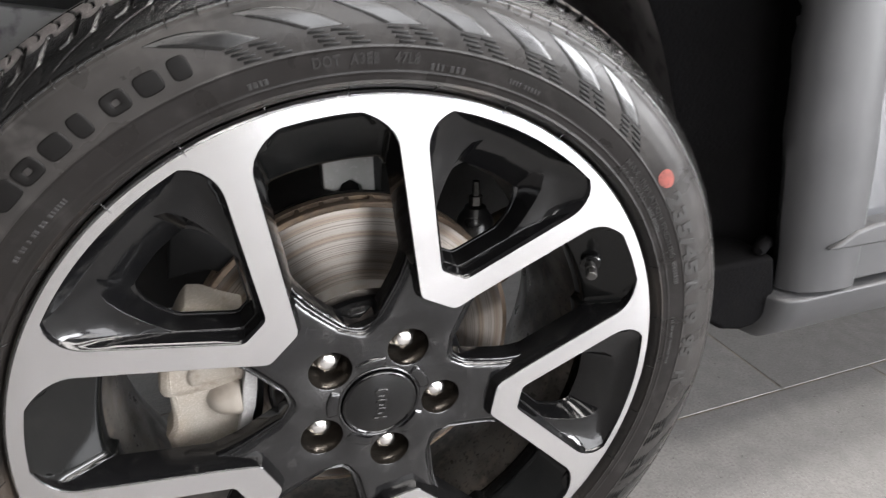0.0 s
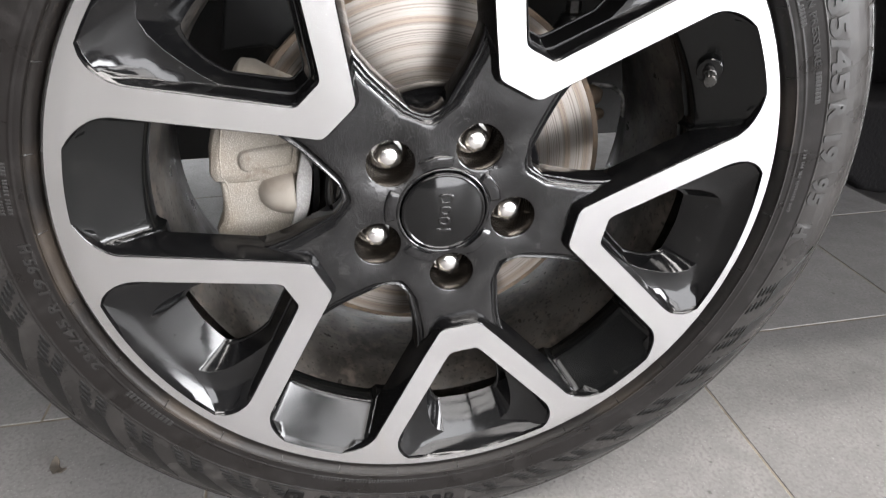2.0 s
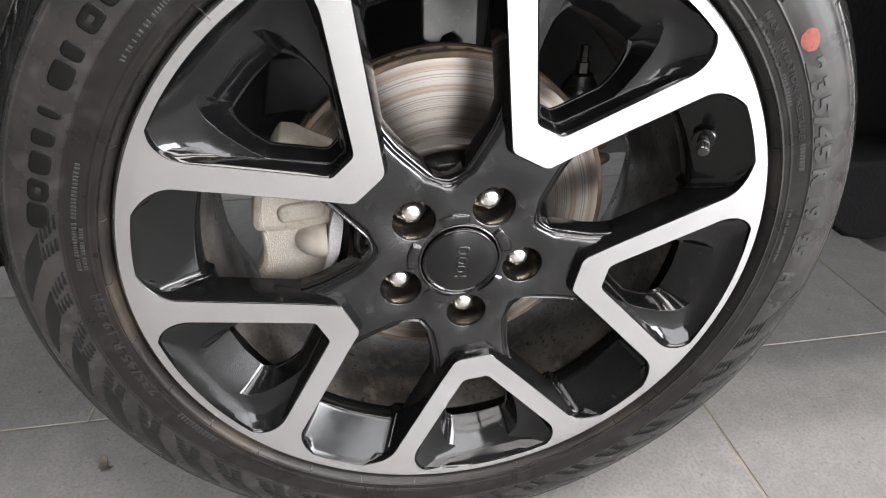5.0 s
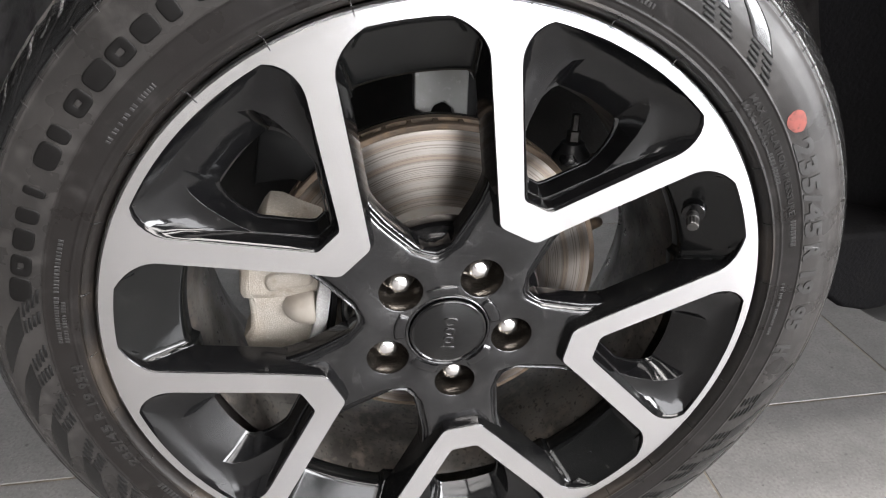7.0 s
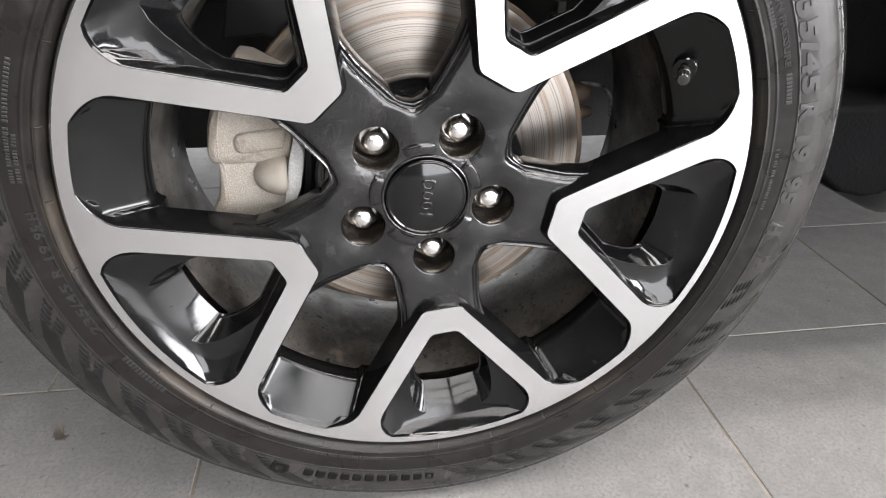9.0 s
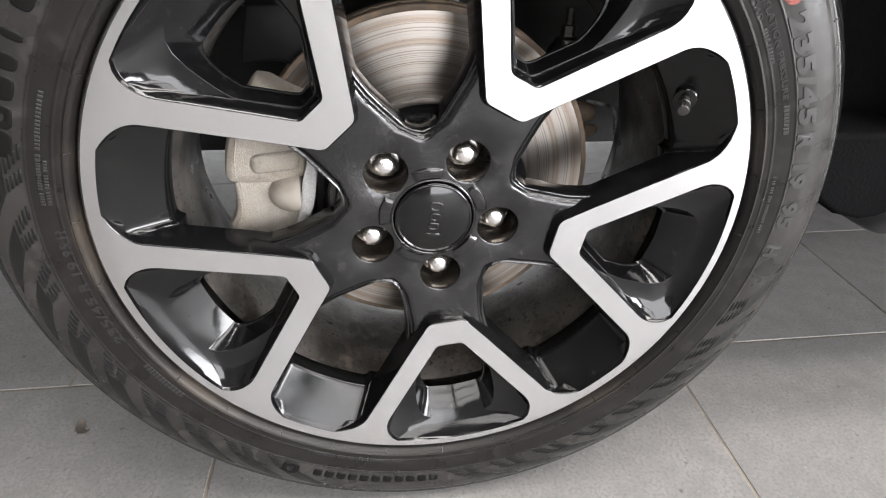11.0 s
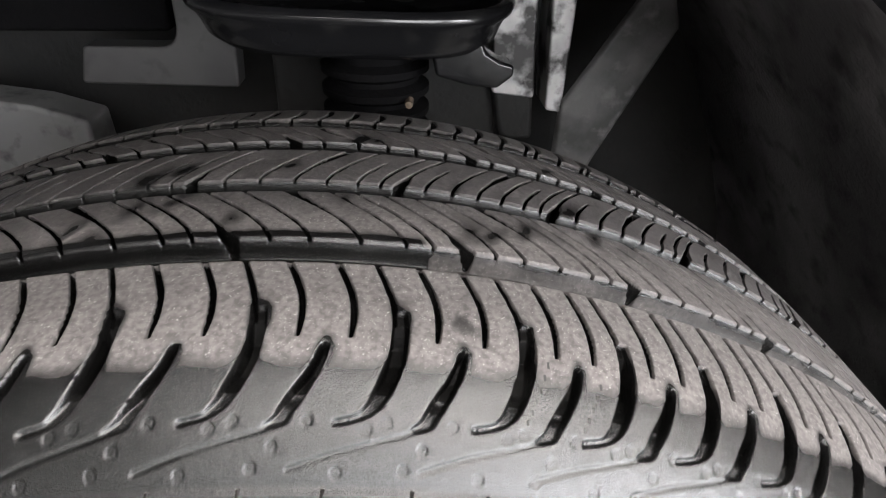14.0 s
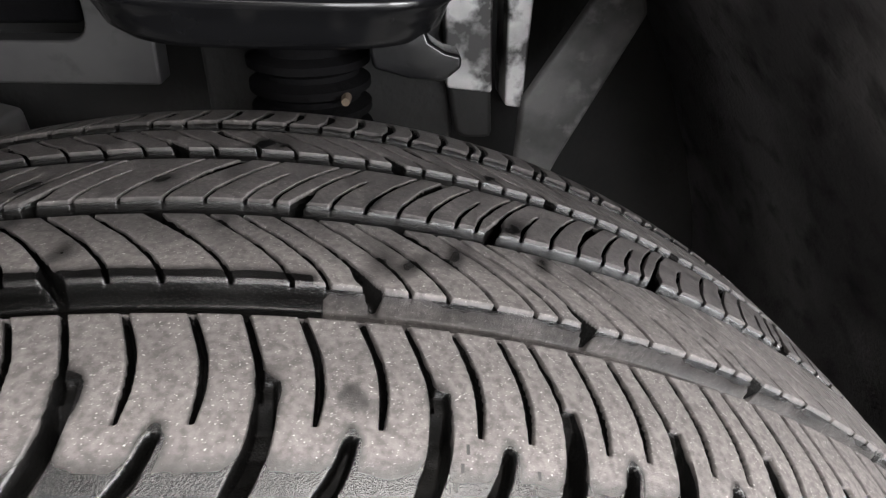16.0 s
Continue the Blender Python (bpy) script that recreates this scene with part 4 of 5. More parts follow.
mm = 0.001
for n in range(len(long_at) - 1):
    a0, p = long_at[n], long_at[n + 1] - long_at[n]
    seen = -110 < a0 < 75
    # long shoulder slot: thin at the groove, wide below, running out in a flick on the shoulder
    sipe(LONG[0][:7] + (0.0330,), LONG[1][:6] + (-0.01, -0.05), [0.8 * mm, 1.35 * mm, 1.7 * mm, 1.9 * mm, 1.9 * mm, 1.9 * mm, 1.75 * mm, 1.6 * mm],
         [0.7 * mm, 1.4 * mm, 2.4 * mm, 5.0 * mm, 6.5 * mm, 6.5 * mm, 2.4 * mm, 2.2 * mm], a0, 0.00042)
    # its thin run up to the groove, along one side of the head
    sipe(LONG[0][6:], (-0.20, -0.34, -0.70, -1.15), [0.55 * mm] * 3 + [0.5 * mm], [4 * mm, 4 * mm, 4 * mm, 3 * mm], a0, 0.00036)
    # short wedge between two long ones
    b0 = a0 + 0.485 * p
    sipe([0.0228, 0.0215, 0.0165, 0.0110, 0.0088, 0.0057, 0.0048], [0.0, -0.05, -0.35, -0.92, -1.16, -1.62, -1.9], [0.7 * mm, 0.95 * mm, 1.2 * mm, 1.5 * mm, 1.5 * mm, 1.2 * mm, 0.5 * mm],
         [2 * mm, 4.5 * mm, 5 * mm, 3.6 * mm, 2.4 * mm, 1.1 * mm, 0.5 * mm], b0, 0.0004)
    if seen:
        stroke([(0.0073, a0 - 1.30), (0.0066, a0 - 1.8), (0.0061, a0 - 2.3)], 0.55 * mm, 1.1 * mm, 0.0006)
        stroke([(0.0052, b0 - 1.75), (0.0041, b0 - 2.5), (0.0026, b0 - 3.7), (0.0012, b0 - 4.9), (-0.0012, b0 - 6.6)], 0.45 * mm, 0.5 * mm)
    # two thin sipes
    for t0 in (0.133 * p, 0.502 * p):
        sipe([0.049, 0.0436, 0.0387, 0.0307, 0.0248], [t0, t0 + 0.07 * p, t0 + 0.125 * p, t0 + 0.16 * p, t0 + 0.15 * p], [0.5 * mm, 0.6 * mm, 0.65 * mm, 0.65 * mm, 0.4 * mm], [4 * mm] * 4 + [2 * mm], a0, 0.00036)
    # damp rings about the heads of some slots
    for ha, hy, size, amount in ((a0 + 0.10, 0.0315, 0.0034, (0.9, 0.8, 0.7, 0.1)[min(abs(n - first_long), 3)] if n <= first_long + 2 else 0.0), (b0, 0.0222, 0.0024, rng.choice([0.5, 0.9]))):
        i = np.searchsorted(A, (ha - 2.5, ha + 2.5))
        if i[1] > i[0]:
            d = np.hypot((AA[i[0]:i[1]] - ha) * MM, (YY[i[0]:i[1]] - hy) * 0.62)
            wet[i[0]:i[1]] = np.maximum(wet[i[0]:i[1]], np.clip((size * 1.5 - d) / (1.1 * size), 0, 1) * amount)
    if n == first_long + 1:
        i = np.searchsorted(A, (a0 - 1.0, a0 + 6.0))
        da, dy = (AA[i[0]:i[1]] - a0 - 2.6) * MM, YY[i[0]:i[1]] - 0.0305
        th = np.arctan2(dy, da)
        d = np.hypot(0.7 * da, dy) * (1 + 0.16 * np.sin(2 * th + 1) + 0.10 * np.sin(3 * th) + 0.06 * np.sin(7 * th + 2))
        wet[i[0]:i[1]] = np.maximum(wet[i[0]:i[1]], np.clip((0.0042 - d) / 0.0022, 0, 1) * 0.72)
    # mould pits with raised rims round the slot ends
    for da, yv in ((-0.21 * p, 0.0050), (-0.065 * p, 0.0062), (0.195 * p, 0.0021), (0.41 * p, 0.0062), (0.07 * p, -0.0010), (0.62 * p, -0.0016)):
        if not seen:
            continue
        i = np.searchsorted(A, (a0 + da + 0.6, a0 + da + 2.0))
        j = np.where((S > s_in - 0.004) & (Y0 < 0.012))[0]
        ss = float(np.interp(yv, cy[600:2000], dense[600:2000]))
        sl = np.s_[i[0]:i[1], j[0]:j[-1] + 1]
        d = np.hypot((AA[sl] - a0 - da) * MM, (S[j] - ss)[None, :])
        depth[sl] = np.maximum(depth[sl], np.maximum(notch(np.abs(d - 0.0010), 0.00022, 0.0003) * 0.0004, notch(d, 0.0007, 0.0004) * 0.00025))


# centre ribs: five plain sipes between two wide-mouthed ones, one of them opened at its far end
def rib(line, start, plain, far_wide, mouth):
    ys, angs = line
    for n in range(first_long % 2, len(long_at) - 2, 2):
        a0, p2 = long_at[n] + start, long_at[n + 2] - long_at[n]
        sipe(ys, angs, [0.9 * mm, 0.6 * mm] + [0.38 * mm] * (len(ys) - 2), [5.5 * mm] * len(ys), a0, 0.00026)
        sipe([ys[0] - 0.004, ys[0], ys[0] + 0.0035, ys[0] + 0.0065], [mouth, mouth * 0.3, angs[1] * 0.6, angs[1] * 1.15], [1.4 * mm, 1.4 * mm, 1.0 * mm, 0.5 * mm], [7.2 * mm, 7.2 * mm, 6 * mm, 4 * mm], a0, 0.0007)
        for q in plain:
            short = q in far_wide[1:]
            m = len(ys) - (1 if short else 0)
            sipe(ys[:m], angs[:m], [0.36 * mm] + [0.40 * mm] * (m - 2) + [0.25 * mm], [4.5 * mm] * (m - 1) + [3 * mm], a0 + q * p2, 0.00026)
            if q == far_wide[0]:
                sipe(ys[-3:], angs[-3:], [0.4 * mm, 1.0 * mm, 1.2 * mm], [4 * mm, 6 * mm, 6.5 * mm], a0 + q * p2)


rib(RIB_1, -2.4, (0.18, 0.345, 0.557, 0.75, 0.868), (0.557,), 0.6)
rib(RIB_2, -5.5, (0.15, 0.32, 0.485, 0.64, 0.79, 0.9), (0.485, 0.15, 0.79), -0.3)
rib(RIB_3, -1.0, (0.17, 0.36, 0.53, 0.69, 0.86), (0.36,), 0.5)
for a0 in long_at:
    for k in range(3):
        sipe([0.157, 0.163, 0.172, 0.182], [0, 0.4, 0.6, 0.5], [0.6 * mm, 0.9 * mm, 1.2 * mm, 1 * mm], [3 * mm, 4.5 * mm, 4.5 * mm, 2 * mm], a0 + 1.9 * k)

# damp patches: along the first rib's edge, and spots on the ribs
edge_damp = np.clip((0.0650 - YY) / 0.0030, 0, 1) * (YY > 0.0585) * np.clip((8.8 - AA) / 0.4, 0, 1)
wet = np.maximum(wet, 0.9 * edge_damp)
for k in range(26):
    ca, cyv, size = rng.uniform(-24, 20), rng.choice([0.0640, 0.0700, 0.0780, 0.0830, 0.0980, 0.1050, 0.1150, 0.1340]), rng.uniform(0.0016, 0.0038)
    i = np.searchsorted(A, (ca - 7, ca + 10))
    da, dy = (AA[i[0]:i[1]] - ca) * MM, YY[i[0]:i[1]] - cyv
    d = np.hypot(da - 0.4 * dy, 0.6 * dy) * (1 + 0.18 * np.sin(2 * np.arctan2(dy, da) + k) + 0.10 * np.sin(3 * np.arctan2(dy, da) + 2 * k))
    wet[i[0]:i[1]] = np.maximum(wet[i[0]:i[1]], np.clip((size * 1.8 - d) / (1.6 * size), 0, 1) * 0.6)
# wear dips and sidewall relief
side = np.arange(len(Y0)) < len(Y0) * 0.5
relief = np.zeros_like(AA)
rs = np.where(side & (R0 > 0.262) & (R0 < 0.334), R0, 0)
ridge = np.zeros(len(S))
for r, h, w in ((0.3222, 0.0009, 0.0009), (0.3196, 0.0006, 0.0008), (0.2866, 0.0005, 0.0006), (0.2652, 0.0015, 0.0006), (0.2712, 0.0004, 0.0008)):
    ridge += h * np.exp(-((rs - r) / w) ** 2)
relief += ridge[None, :]
H = relief - np.where(tread, depth, 0)
PY, PR = YY + NY[None, :] * H, RR + NR[None, :] * H
ang = np.radians(AA)
PX, PZ = PR * np.sin(ang), PR * np.cos(ang)
flat = np.maximum(PZ, -0.3338)
bulge = np.clip((-PZ - 0.27) / 0.08, 0, 1) ** 2 * 0.004 * np.clip((0.338 - PR) / 0.05, 0, 1)
PY = PY + np.where(YY < 0.1045, -bulge, bulge)
verts = np.stack([PX, PY, flat], -1).reshape(-1, 3)
na, ns = len(A), len(S)
ii, jj = np.meshgrid(np.arange(na), np.arange(ns - 1), indexing="ij")
nxt = (ii + 1) % na
quads = np.stack([ii * ns + jj, ii * ns + jj + 1, nxt * ns + jj + 1, nxt * ns + jj], -1).reshape(-1, 4)
me = bpy.data.meshes.new("tyre")
me.vertices.add(len(verts))
me.vertices.foreach_set("co", verts.astype(np.float32).ravel())
me.loops.add(quads.size)
me.loops.foreach_set("vertex_index", quads.astype(np.int32).ravel())
me.polygons.add(len(quads))
me.polygons.foreach_set("loop_start", np.arange(0, quads.size, 4, dtype=np.int32))
me.polygons.foreach_set("use_smooth", np.ones(len(quads), dtype=bool))
me.update(calc_edges=True)
me.validate()
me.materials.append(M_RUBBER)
me.materials.append(M_SIDE)
me.materials.append(M_BEAD)
me.materials.append(M_OUTER)
ridge_j = int(np.searchsorted(R0[:len(R0) // 3], 0.3212))
outer_j = int(np.searchsorted(R0[:len(R0) // 3], 0.2866))
bead_j = int(np.searchsorted(R0[:len(R0) // 3], 0.2666))
me.polygons.foreach_set("material_index", ((jj.ravel() < ridge_j).astype(np.int32) + (jj.ravel() < bead_j) + 2 * ((jj.ravel() < ridge_j) & (jj.ravel() >= outer_j))).astype(np.int32))
# dust cover; its last factor dims the inner ribs for the arch's shade
dust_shade = np.clip(1.5 - depth / 0.0012, 0, 1) * np.clip((YY - 0.0130) / 0.0105, 0, 1) * np.clip((0.197 - YY) / 0.008, 0, 1) * (1 - 0.8 * wet) * np.interp(YY, [0.05, 0.065, 0.12], [1.0, 0.70, 0.60])
halo = ((depth > 0.0015) & (YY < 0.0485)).astype(float)
for k in range(1, 7):
    halo = np.maximum(halo, np.maximum(np.roll(halo, 1, 0), np.roll(halo, -1, 0)) - 0.14)
dust_shade *= 1 - 0.45 * halo
# dust smeared along the first groove, from one block's end onwards
smear = np.clip((AA - 8.6) / 0.5, 0, 1) * np.clip((YY - 0.0497) / 0.001, 0, 1) * np.clip((0.0604 - YY) / 0.001, 0, 1)
dust_shade = np.maximum(dust_shade, 0.5 * smear)
me.attributes.new("dust_shade", "FLOAT", "POINT").data.foreach_set("value", dust_shade.astype(np.float32).ravel())
# where the slots' shine is cut to make them darker
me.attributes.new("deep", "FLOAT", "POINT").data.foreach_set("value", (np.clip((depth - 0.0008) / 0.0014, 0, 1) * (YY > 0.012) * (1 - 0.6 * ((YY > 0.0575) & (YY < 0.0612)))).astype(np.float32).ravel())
me.set_sharp_from_angle(angle=radians(75))
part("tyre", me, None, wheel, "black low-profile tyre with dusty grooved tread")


def on_side(a_deg, r, lift=0.0):
    """A place on the outer sidewall, in the wheel's own axes."""
    k = slice(0, 2000)
    y = float(np.interp(r, cr[k], cy[k]))
    a = radians(a_deg)
    return Vector((r * math.sin(a), y - lift, r * math.cos(a)))


def plate(bm, a0, a1, r0, r1, lift=0.0007, steps=3):
    """A small raised bar on the sidewall between two angles and two radii."""
    rows = []
    for da, dr, lf in ((0, 0, -0.0006), (0, 0, lift * 0.7), (0.06, 0.0003, lift)):
        loop = [on_side(a0 + da + (a1 - a0 - 2 * da) * k / steps, r0 + dr, lf) for k in range(steps + 1)] + [on_side(a1 - da - (a1 - a0 - 2 * da) * k / steps, r1 - dr, lf) for k in range(steps + 1)]
        rows.append(loop)
    made = grid(bm, rows)
    bm.faces.new(made[-1])


def lettering(text, a_start, r_base, height, name, mat, label, spread=1.0, lift=0.0006, narrow=1.0, fat=0.03, end=None):
    """Raised writing bent round the sidewall, read clockwise, its feet towards the hub."""
    cu = bpy.data.curves.new(name, "FONT")
    cu.body, cu.size, cu.space_character, cu.resolution_u = text, height * 1.38, spread, 3
    cu.extrude, cu.offset = 0.0004, height * fat
    tmp = bpy.data.objects.new(name, cu)
    scene.collection.objects.link(tmp)
    bpy.context.view_layer.update()
    me = bpy.data.meshes.new_from_object(tmp.evaluated_get(bpy.context.evaluated_depsgraph_get()))
    bpy.data.objects.remove(tmp)
    xs = [v.co.x for v in me.vertices]
    if end:
        narrow = radians(end - a_start) * (r_base + height / 2) / (max(xs) - min(xs))
    for v in me.vertices:
        x, y, z = v.co
        x -= min(xs) if end else 0
        v.co = on_side(a_start + math.degrees(narrow * x / (r_base + height / 2)), r_base + y, lift if z > 0 else -0.0005)
    me.materials.clear()
    me.materials.append(mat)
    return part(name, me, None, wheel, label)


for word, a, end in (("235/45", 56.3, 73.6), ("R", 75.0, 77.9), ("19", 80.1, 84.5), ("95", 87.0, 91.6), ("H", 94.9, 97.4)):
    lettering(word, a, 0.2888, 0.0122, "size_lettering", M_LETTER, "raised grey size lettering on the sidewall", 1.1, 0.0006, 1.0, 0.07, end)
for word, a, end in (("235/45", -110.0, -100.0), ("R", -98.6, -97.0), ("19", -95.4, -92.9), ("95", -91.9, -89.6), ("H", -88.7, -87.4)):
    lettering(word, a, 0.2704, 0.0066, "size_lettering", M_LETTER_DIM, "small moulded size lettering near the rim", 1.1, 0.0007, 1.0, 0.04, end)
for word, a in (("DOT", -7.0), ("A3EB", -2.25), ("47L8", 3.4)):
    lettering(word, a, 0.2768, 0.0068, "date_lettering", M_LETTER_DIM, "small moulded lettering near the rim", 1.15, 0.0005, 0.78)
for word, a, end, r in (("MAX. INFLATION PRESSURE", 45.4, 68.5, 0.2768), ("MAX. LOAD", 45.6, 54.5, 0.2704)):
    lettering(word, a, r, 0.0043, "load_lettering", M_LETTER_DIM, "small raised load lettering near the rim", 1.1, 0.0005, 1.0, 0.03, end)
# maker's words as plain rounded bars
def soft_plate(bm, a0, a1, r0, r1, lift=0.0010, hole=0):
    """A raised bar with round corners on the sidewall; hole: share of it left open in the middle."""
    rows = []
    levels = [(0.0, 0.0, -0.0006), (0.0, 0.0002, 0.5 * lift), (0.0, 0.0007, 0.9 * lift), (0.0, 0.0014, lift)]
    if hole:
        levels += [(1 - hole, 0.0, lift), (1 - hole + 0.06, 0.0, 0.7 * lift), (1 - hole + 0.08, 0.0, -0.0006)]
    for inner, off, lf in levels:
        loop = []
        for i in range(28):
            q = tau * i / 28
            c, s = math.copysign(abs(math.cos(q)) ** 0.55, math.cos(q)), math.copysign(abs(math.sin(q)) ** 0.55, math.sin(q))
            loop.append(on_side((a0 + a1) / 2 + ((a1 - a0) / 2 * (1 - inner) - 190 * off) * c, (r0 + r1) / 2 + ((r1 - r0) / 2 * (1 - inner) - off) * s, lf))
        rows.append(loop)
    made = grid(bm, rows)
    if not hole:
        bm.faces.new(made[-1])


for k, (wd, tall) in enumerate(((3.1, 1), (2.7, 0.8), (2.6, 0.8), (1.8, 1), (1.0, 0.9), (2.9, 1), (1.7, 0.8), (2.7, 0.8), (3.1, 1), (2.7, 0.8), (2.6, 0.8), (1.8, 1), (2.5, 0.8), (2.5, 0.8), (1.9, 1))):
    a, wd = -76.1 + 3.87 * k, 1.2 * wd
    bm = bmesh.new()
    soft_plate(bm, a, a + wd, 0.2924, 0.2924 + 0.0098 + 0.0034 * tall, 0.0007, 0.34 if k in (1, 7, 9, 12) else 0)
    part("maker_bar", bm, M_LETTER_DARK, wheel, "smooth raised bar of the maker's word", angle=60)
for k in range(12):
    a = 178.6 + 2.32 * k if k < 11 else 206.4
    bm = bmesh.new()
    soft_plate(bm, a, a + (1.85 if k < 11 else 3.4), 0.2905 if k < 11 else 0.2895, 0.3005 if k < 11 else 0.3035, 0.0010, 0.45 if k in (0, 11) else 0)
    part("maker_bar", bm, M_LETTER_DARK, wheel, "smooth raised bar of the maker's word", angle=60)


# smooth curved blades that end in two ladders of bars
def blade():
    """One blade at the top of the wheel and its eight bars."""
    bm, bars = bmesh.new(), []
    upper = [(0, 0.3160), (2.5, 0.3156), (5.2, 0.3132), (7.8, 0.3090), (9.6, 0.3045), (11.2, 0.3003)]
    lower = [(0, 0.3156), (1.2, 0.3126), (2.3, 0.3100), (4.4, 0.3052), (5.6, 0.3022), (6.7, 0.2996)]
    n, q = 18, np.linspace(0, 1, 6)
    f = np.linspace(0, 1, n)
    ua, ur = curve_through(f, q, [v[0] for v in upper]), curve_through(f, q, [v[1] for v in upper])
    la, lr = curve_through(f, q, [v[0] for v in lower]), curve_through(f, q, [v[1] for v in lower])
    rows = []
    for f0, lf in ((0.0, -0.0006), (0.0, 0.0002), (0.05, 0.0005), (0.14, 0.0006), (0.3, 0.0006), (0.5, 0.0006), (0.75, 0.0006), (0.95, 0.0006), (1.0, 0.0003), (1.0, -0.0006)):
        rows.append([on_side(ua[k] + (la[k] - ua[k]) * f0, ur[k] + (lr[k] - ur[k]) * f0, lf) for k in range(n)])
    grid(bm, rows, closed=False)
    for start, wide, run in ((6.75, 1.95, 2.0), (9.25, 2.15, 3.0)):
        for k in range(4):
            t = (k + 0.5) / 4
            r = 0.2992 - 0.0108 * t
            bar = bmesh.new()
            plate(bar, start + run * t, start + wide + run * t, r - 0.00085, r + 0.00085, 0.0007, 2)
            bars.append(part("sidewall_bar", bar, M_BAR, wheel, angle=50))
    return [part("sidewall_blade", bm, M_BLADE, wheel, "smooth glossy blade moulded on the sidewall", angle=50)] + bars


blades = blade()
for a0 in [-22.9 + 9.1 * k for k in range(7)] + [99 + 9.1 * k for k in range(8)] + [-88 - 9.1 * k for k in range(9)]:
    for src in blades:
        ob = src if a0 == -22.9 else src.copy()
        if a0 != -22.9:
            scene.collection.objects.link(ob)
            ob.parent = wheel
        ob.matrix_basis = Matrix.Rotation(radians(a0), 4, "Y")
# small ticks across the outer ridges
bm = bmesh.new()
a = -60.0
while a < 75:
    tube(bm, [on_side(a, 0.3188, 0.0004), on_side(a + 0.05, 0.3212, 0.0014), on_side(a + 0.1, 0.3236, 0.0004)], 0.00045, 6)
    a += 2.6 + 0.8 * rng.rand()
part("vent_flash", bm, M_SIDE, wheel, smooth=False)["kind"] = "stuff"
# small print
bm = bmesh.new()
def small_row(a0, a1, r, size, gap=0.35):
    a = a0
    while a < a1:
        w = (0.6 + 0.4 * rng.rand()) * 0.42
        plate(bm, a, a + w * size / 0.003, r, r + size, 0.0004, 1)
        a += w * size / 0.003 + 0.6 * gap * (3 if rng.rand() < 0.15 else 1)
for a0, a1, r, size, gap in ((69.6, 74.5, 0.2774, 0.0040, 0.3), (56, 62, 0.2706, 0.0038, 0.3), (82, 93, 0.2750, 0.0024, 0.3), (-76, -66, 0.2775, 0.0030, 0.4), (-83, -76, 0.2740, 0.0024, 0.3), (-83, -76, 0.2780, 0.0024, 0.3),
                             (-125.5, -115.9, 0.2700, 0.0046, 0.5), (-50, -40, 0.2745, 0.0028, 0.35), (186, 206.5, 0.2702, 0.0034, 0.35), (20, 25, 0.2760, 0.0030, 0.35), (8.3, 12.8, 0.2736, 0.0042, 0.5), (-15.1, -12.4, 0.2742, 0.0036, 0.4)):
    small_row(a0, a1, r, size, gap)
for a, lean, count in ((12.75, 0.20, 6), (15.2, 0.22, 5)):
    for k in range(count):
        r = 0.3345 + 0.00125 * k
        plate(bm, a + lean * k, a + lean * k + 0.11, r, r + 0.0006, 0.00015, 1)
part("small_print", bm, M_PRINT, wheel, "rows of small raised print bars", smooth=False)["kind"] = "stuff"
# red paint dot
bm = bmesh.new()
mid = bm.verts.new(on_side(53.2, 0.2956, 0.0011))
ring = []
for k in range(28):
    a = tau * k / 28
    q = 0.0090 * (1 + 0.03 * math.sin(3 * a + 1) + 0.02 * math.sin(7 * a))
    ring.append(bm.verts.new(on_side(53.2 + math.degrees(q * math.cos(a) / 0.2956), 0.2956 + 0.74 * q * math.sin(a), 0.0004)))
for k in range(28):
    bm.faces.new((mid, ring[k], ring[(k + 1) % 28]))
part("red_dot", bm, M_RED, wheel, "hand-painted red dot")
# mould flash ticks at the rim
bm = bmesh.new()
for k in range(30):
    a = radians(-2.4 + 12 * k + (0.25 if k % 3 else -0.2))
    lip = [Vector((r * math.sin(a), y, r * math.cos(a))) for r, y in ((0.2535, -0.0001), (0.2560, -0.0002), (0.2585, 0.0004), (0.2612, 0.0006))] if math.cos(a) > 0.75 else [Vector((0.2612 * math.sin(a), 0.0006, 0.2612 * math.cos(a)))]
    tube(bm, lip + [on_side(math.degrees(a), 0.2635, 0.0006), on_side(math.degrees(a), 0.2660, 0.0010)], 0.0004, 6)
part("mould_flash", bm, M_RUBBER, wheel, smooth=False)["kind"] = "stuff"

# ---- brake disc ----
DISC_Y = 0.0865
bm = bmesh.new()
lathe(bm, [(DISC_Y, 0.078), (DISC_Y, 0.1466), (DISC_Y + 0.0010, 0.1469)], 128)
disc = part("brake_disc", bm, M_DISC, car, "scored steel brake disc with rusty edge", matrix=AT_WHEEL, angle=40)
bm = bmesh.new()
lathe(bm, [(DISC_Y + 0.0008, 0.1466), (DISC_Y + 0.0003, 0.1476), (DISC_Y + 0.0003, 0.1508), (DISC_Y + 0.0010, 0.1516), (DISC_Y + 0.0085, 0.1516), (DISC_Y + 0.0090, 0.1400), (DISC_Y + 0.0175, 0.1400), (DISC_Y + 0.0180, 0.1516), (DISC_Y + 0.026, 0.1516), (DISC_Y + 0.027, 0.0800)], 128)
part("disc_edge", bm, M_RUST, disc, "rust-brown vented disc edge", angle=40)
bm = bmesh.new()
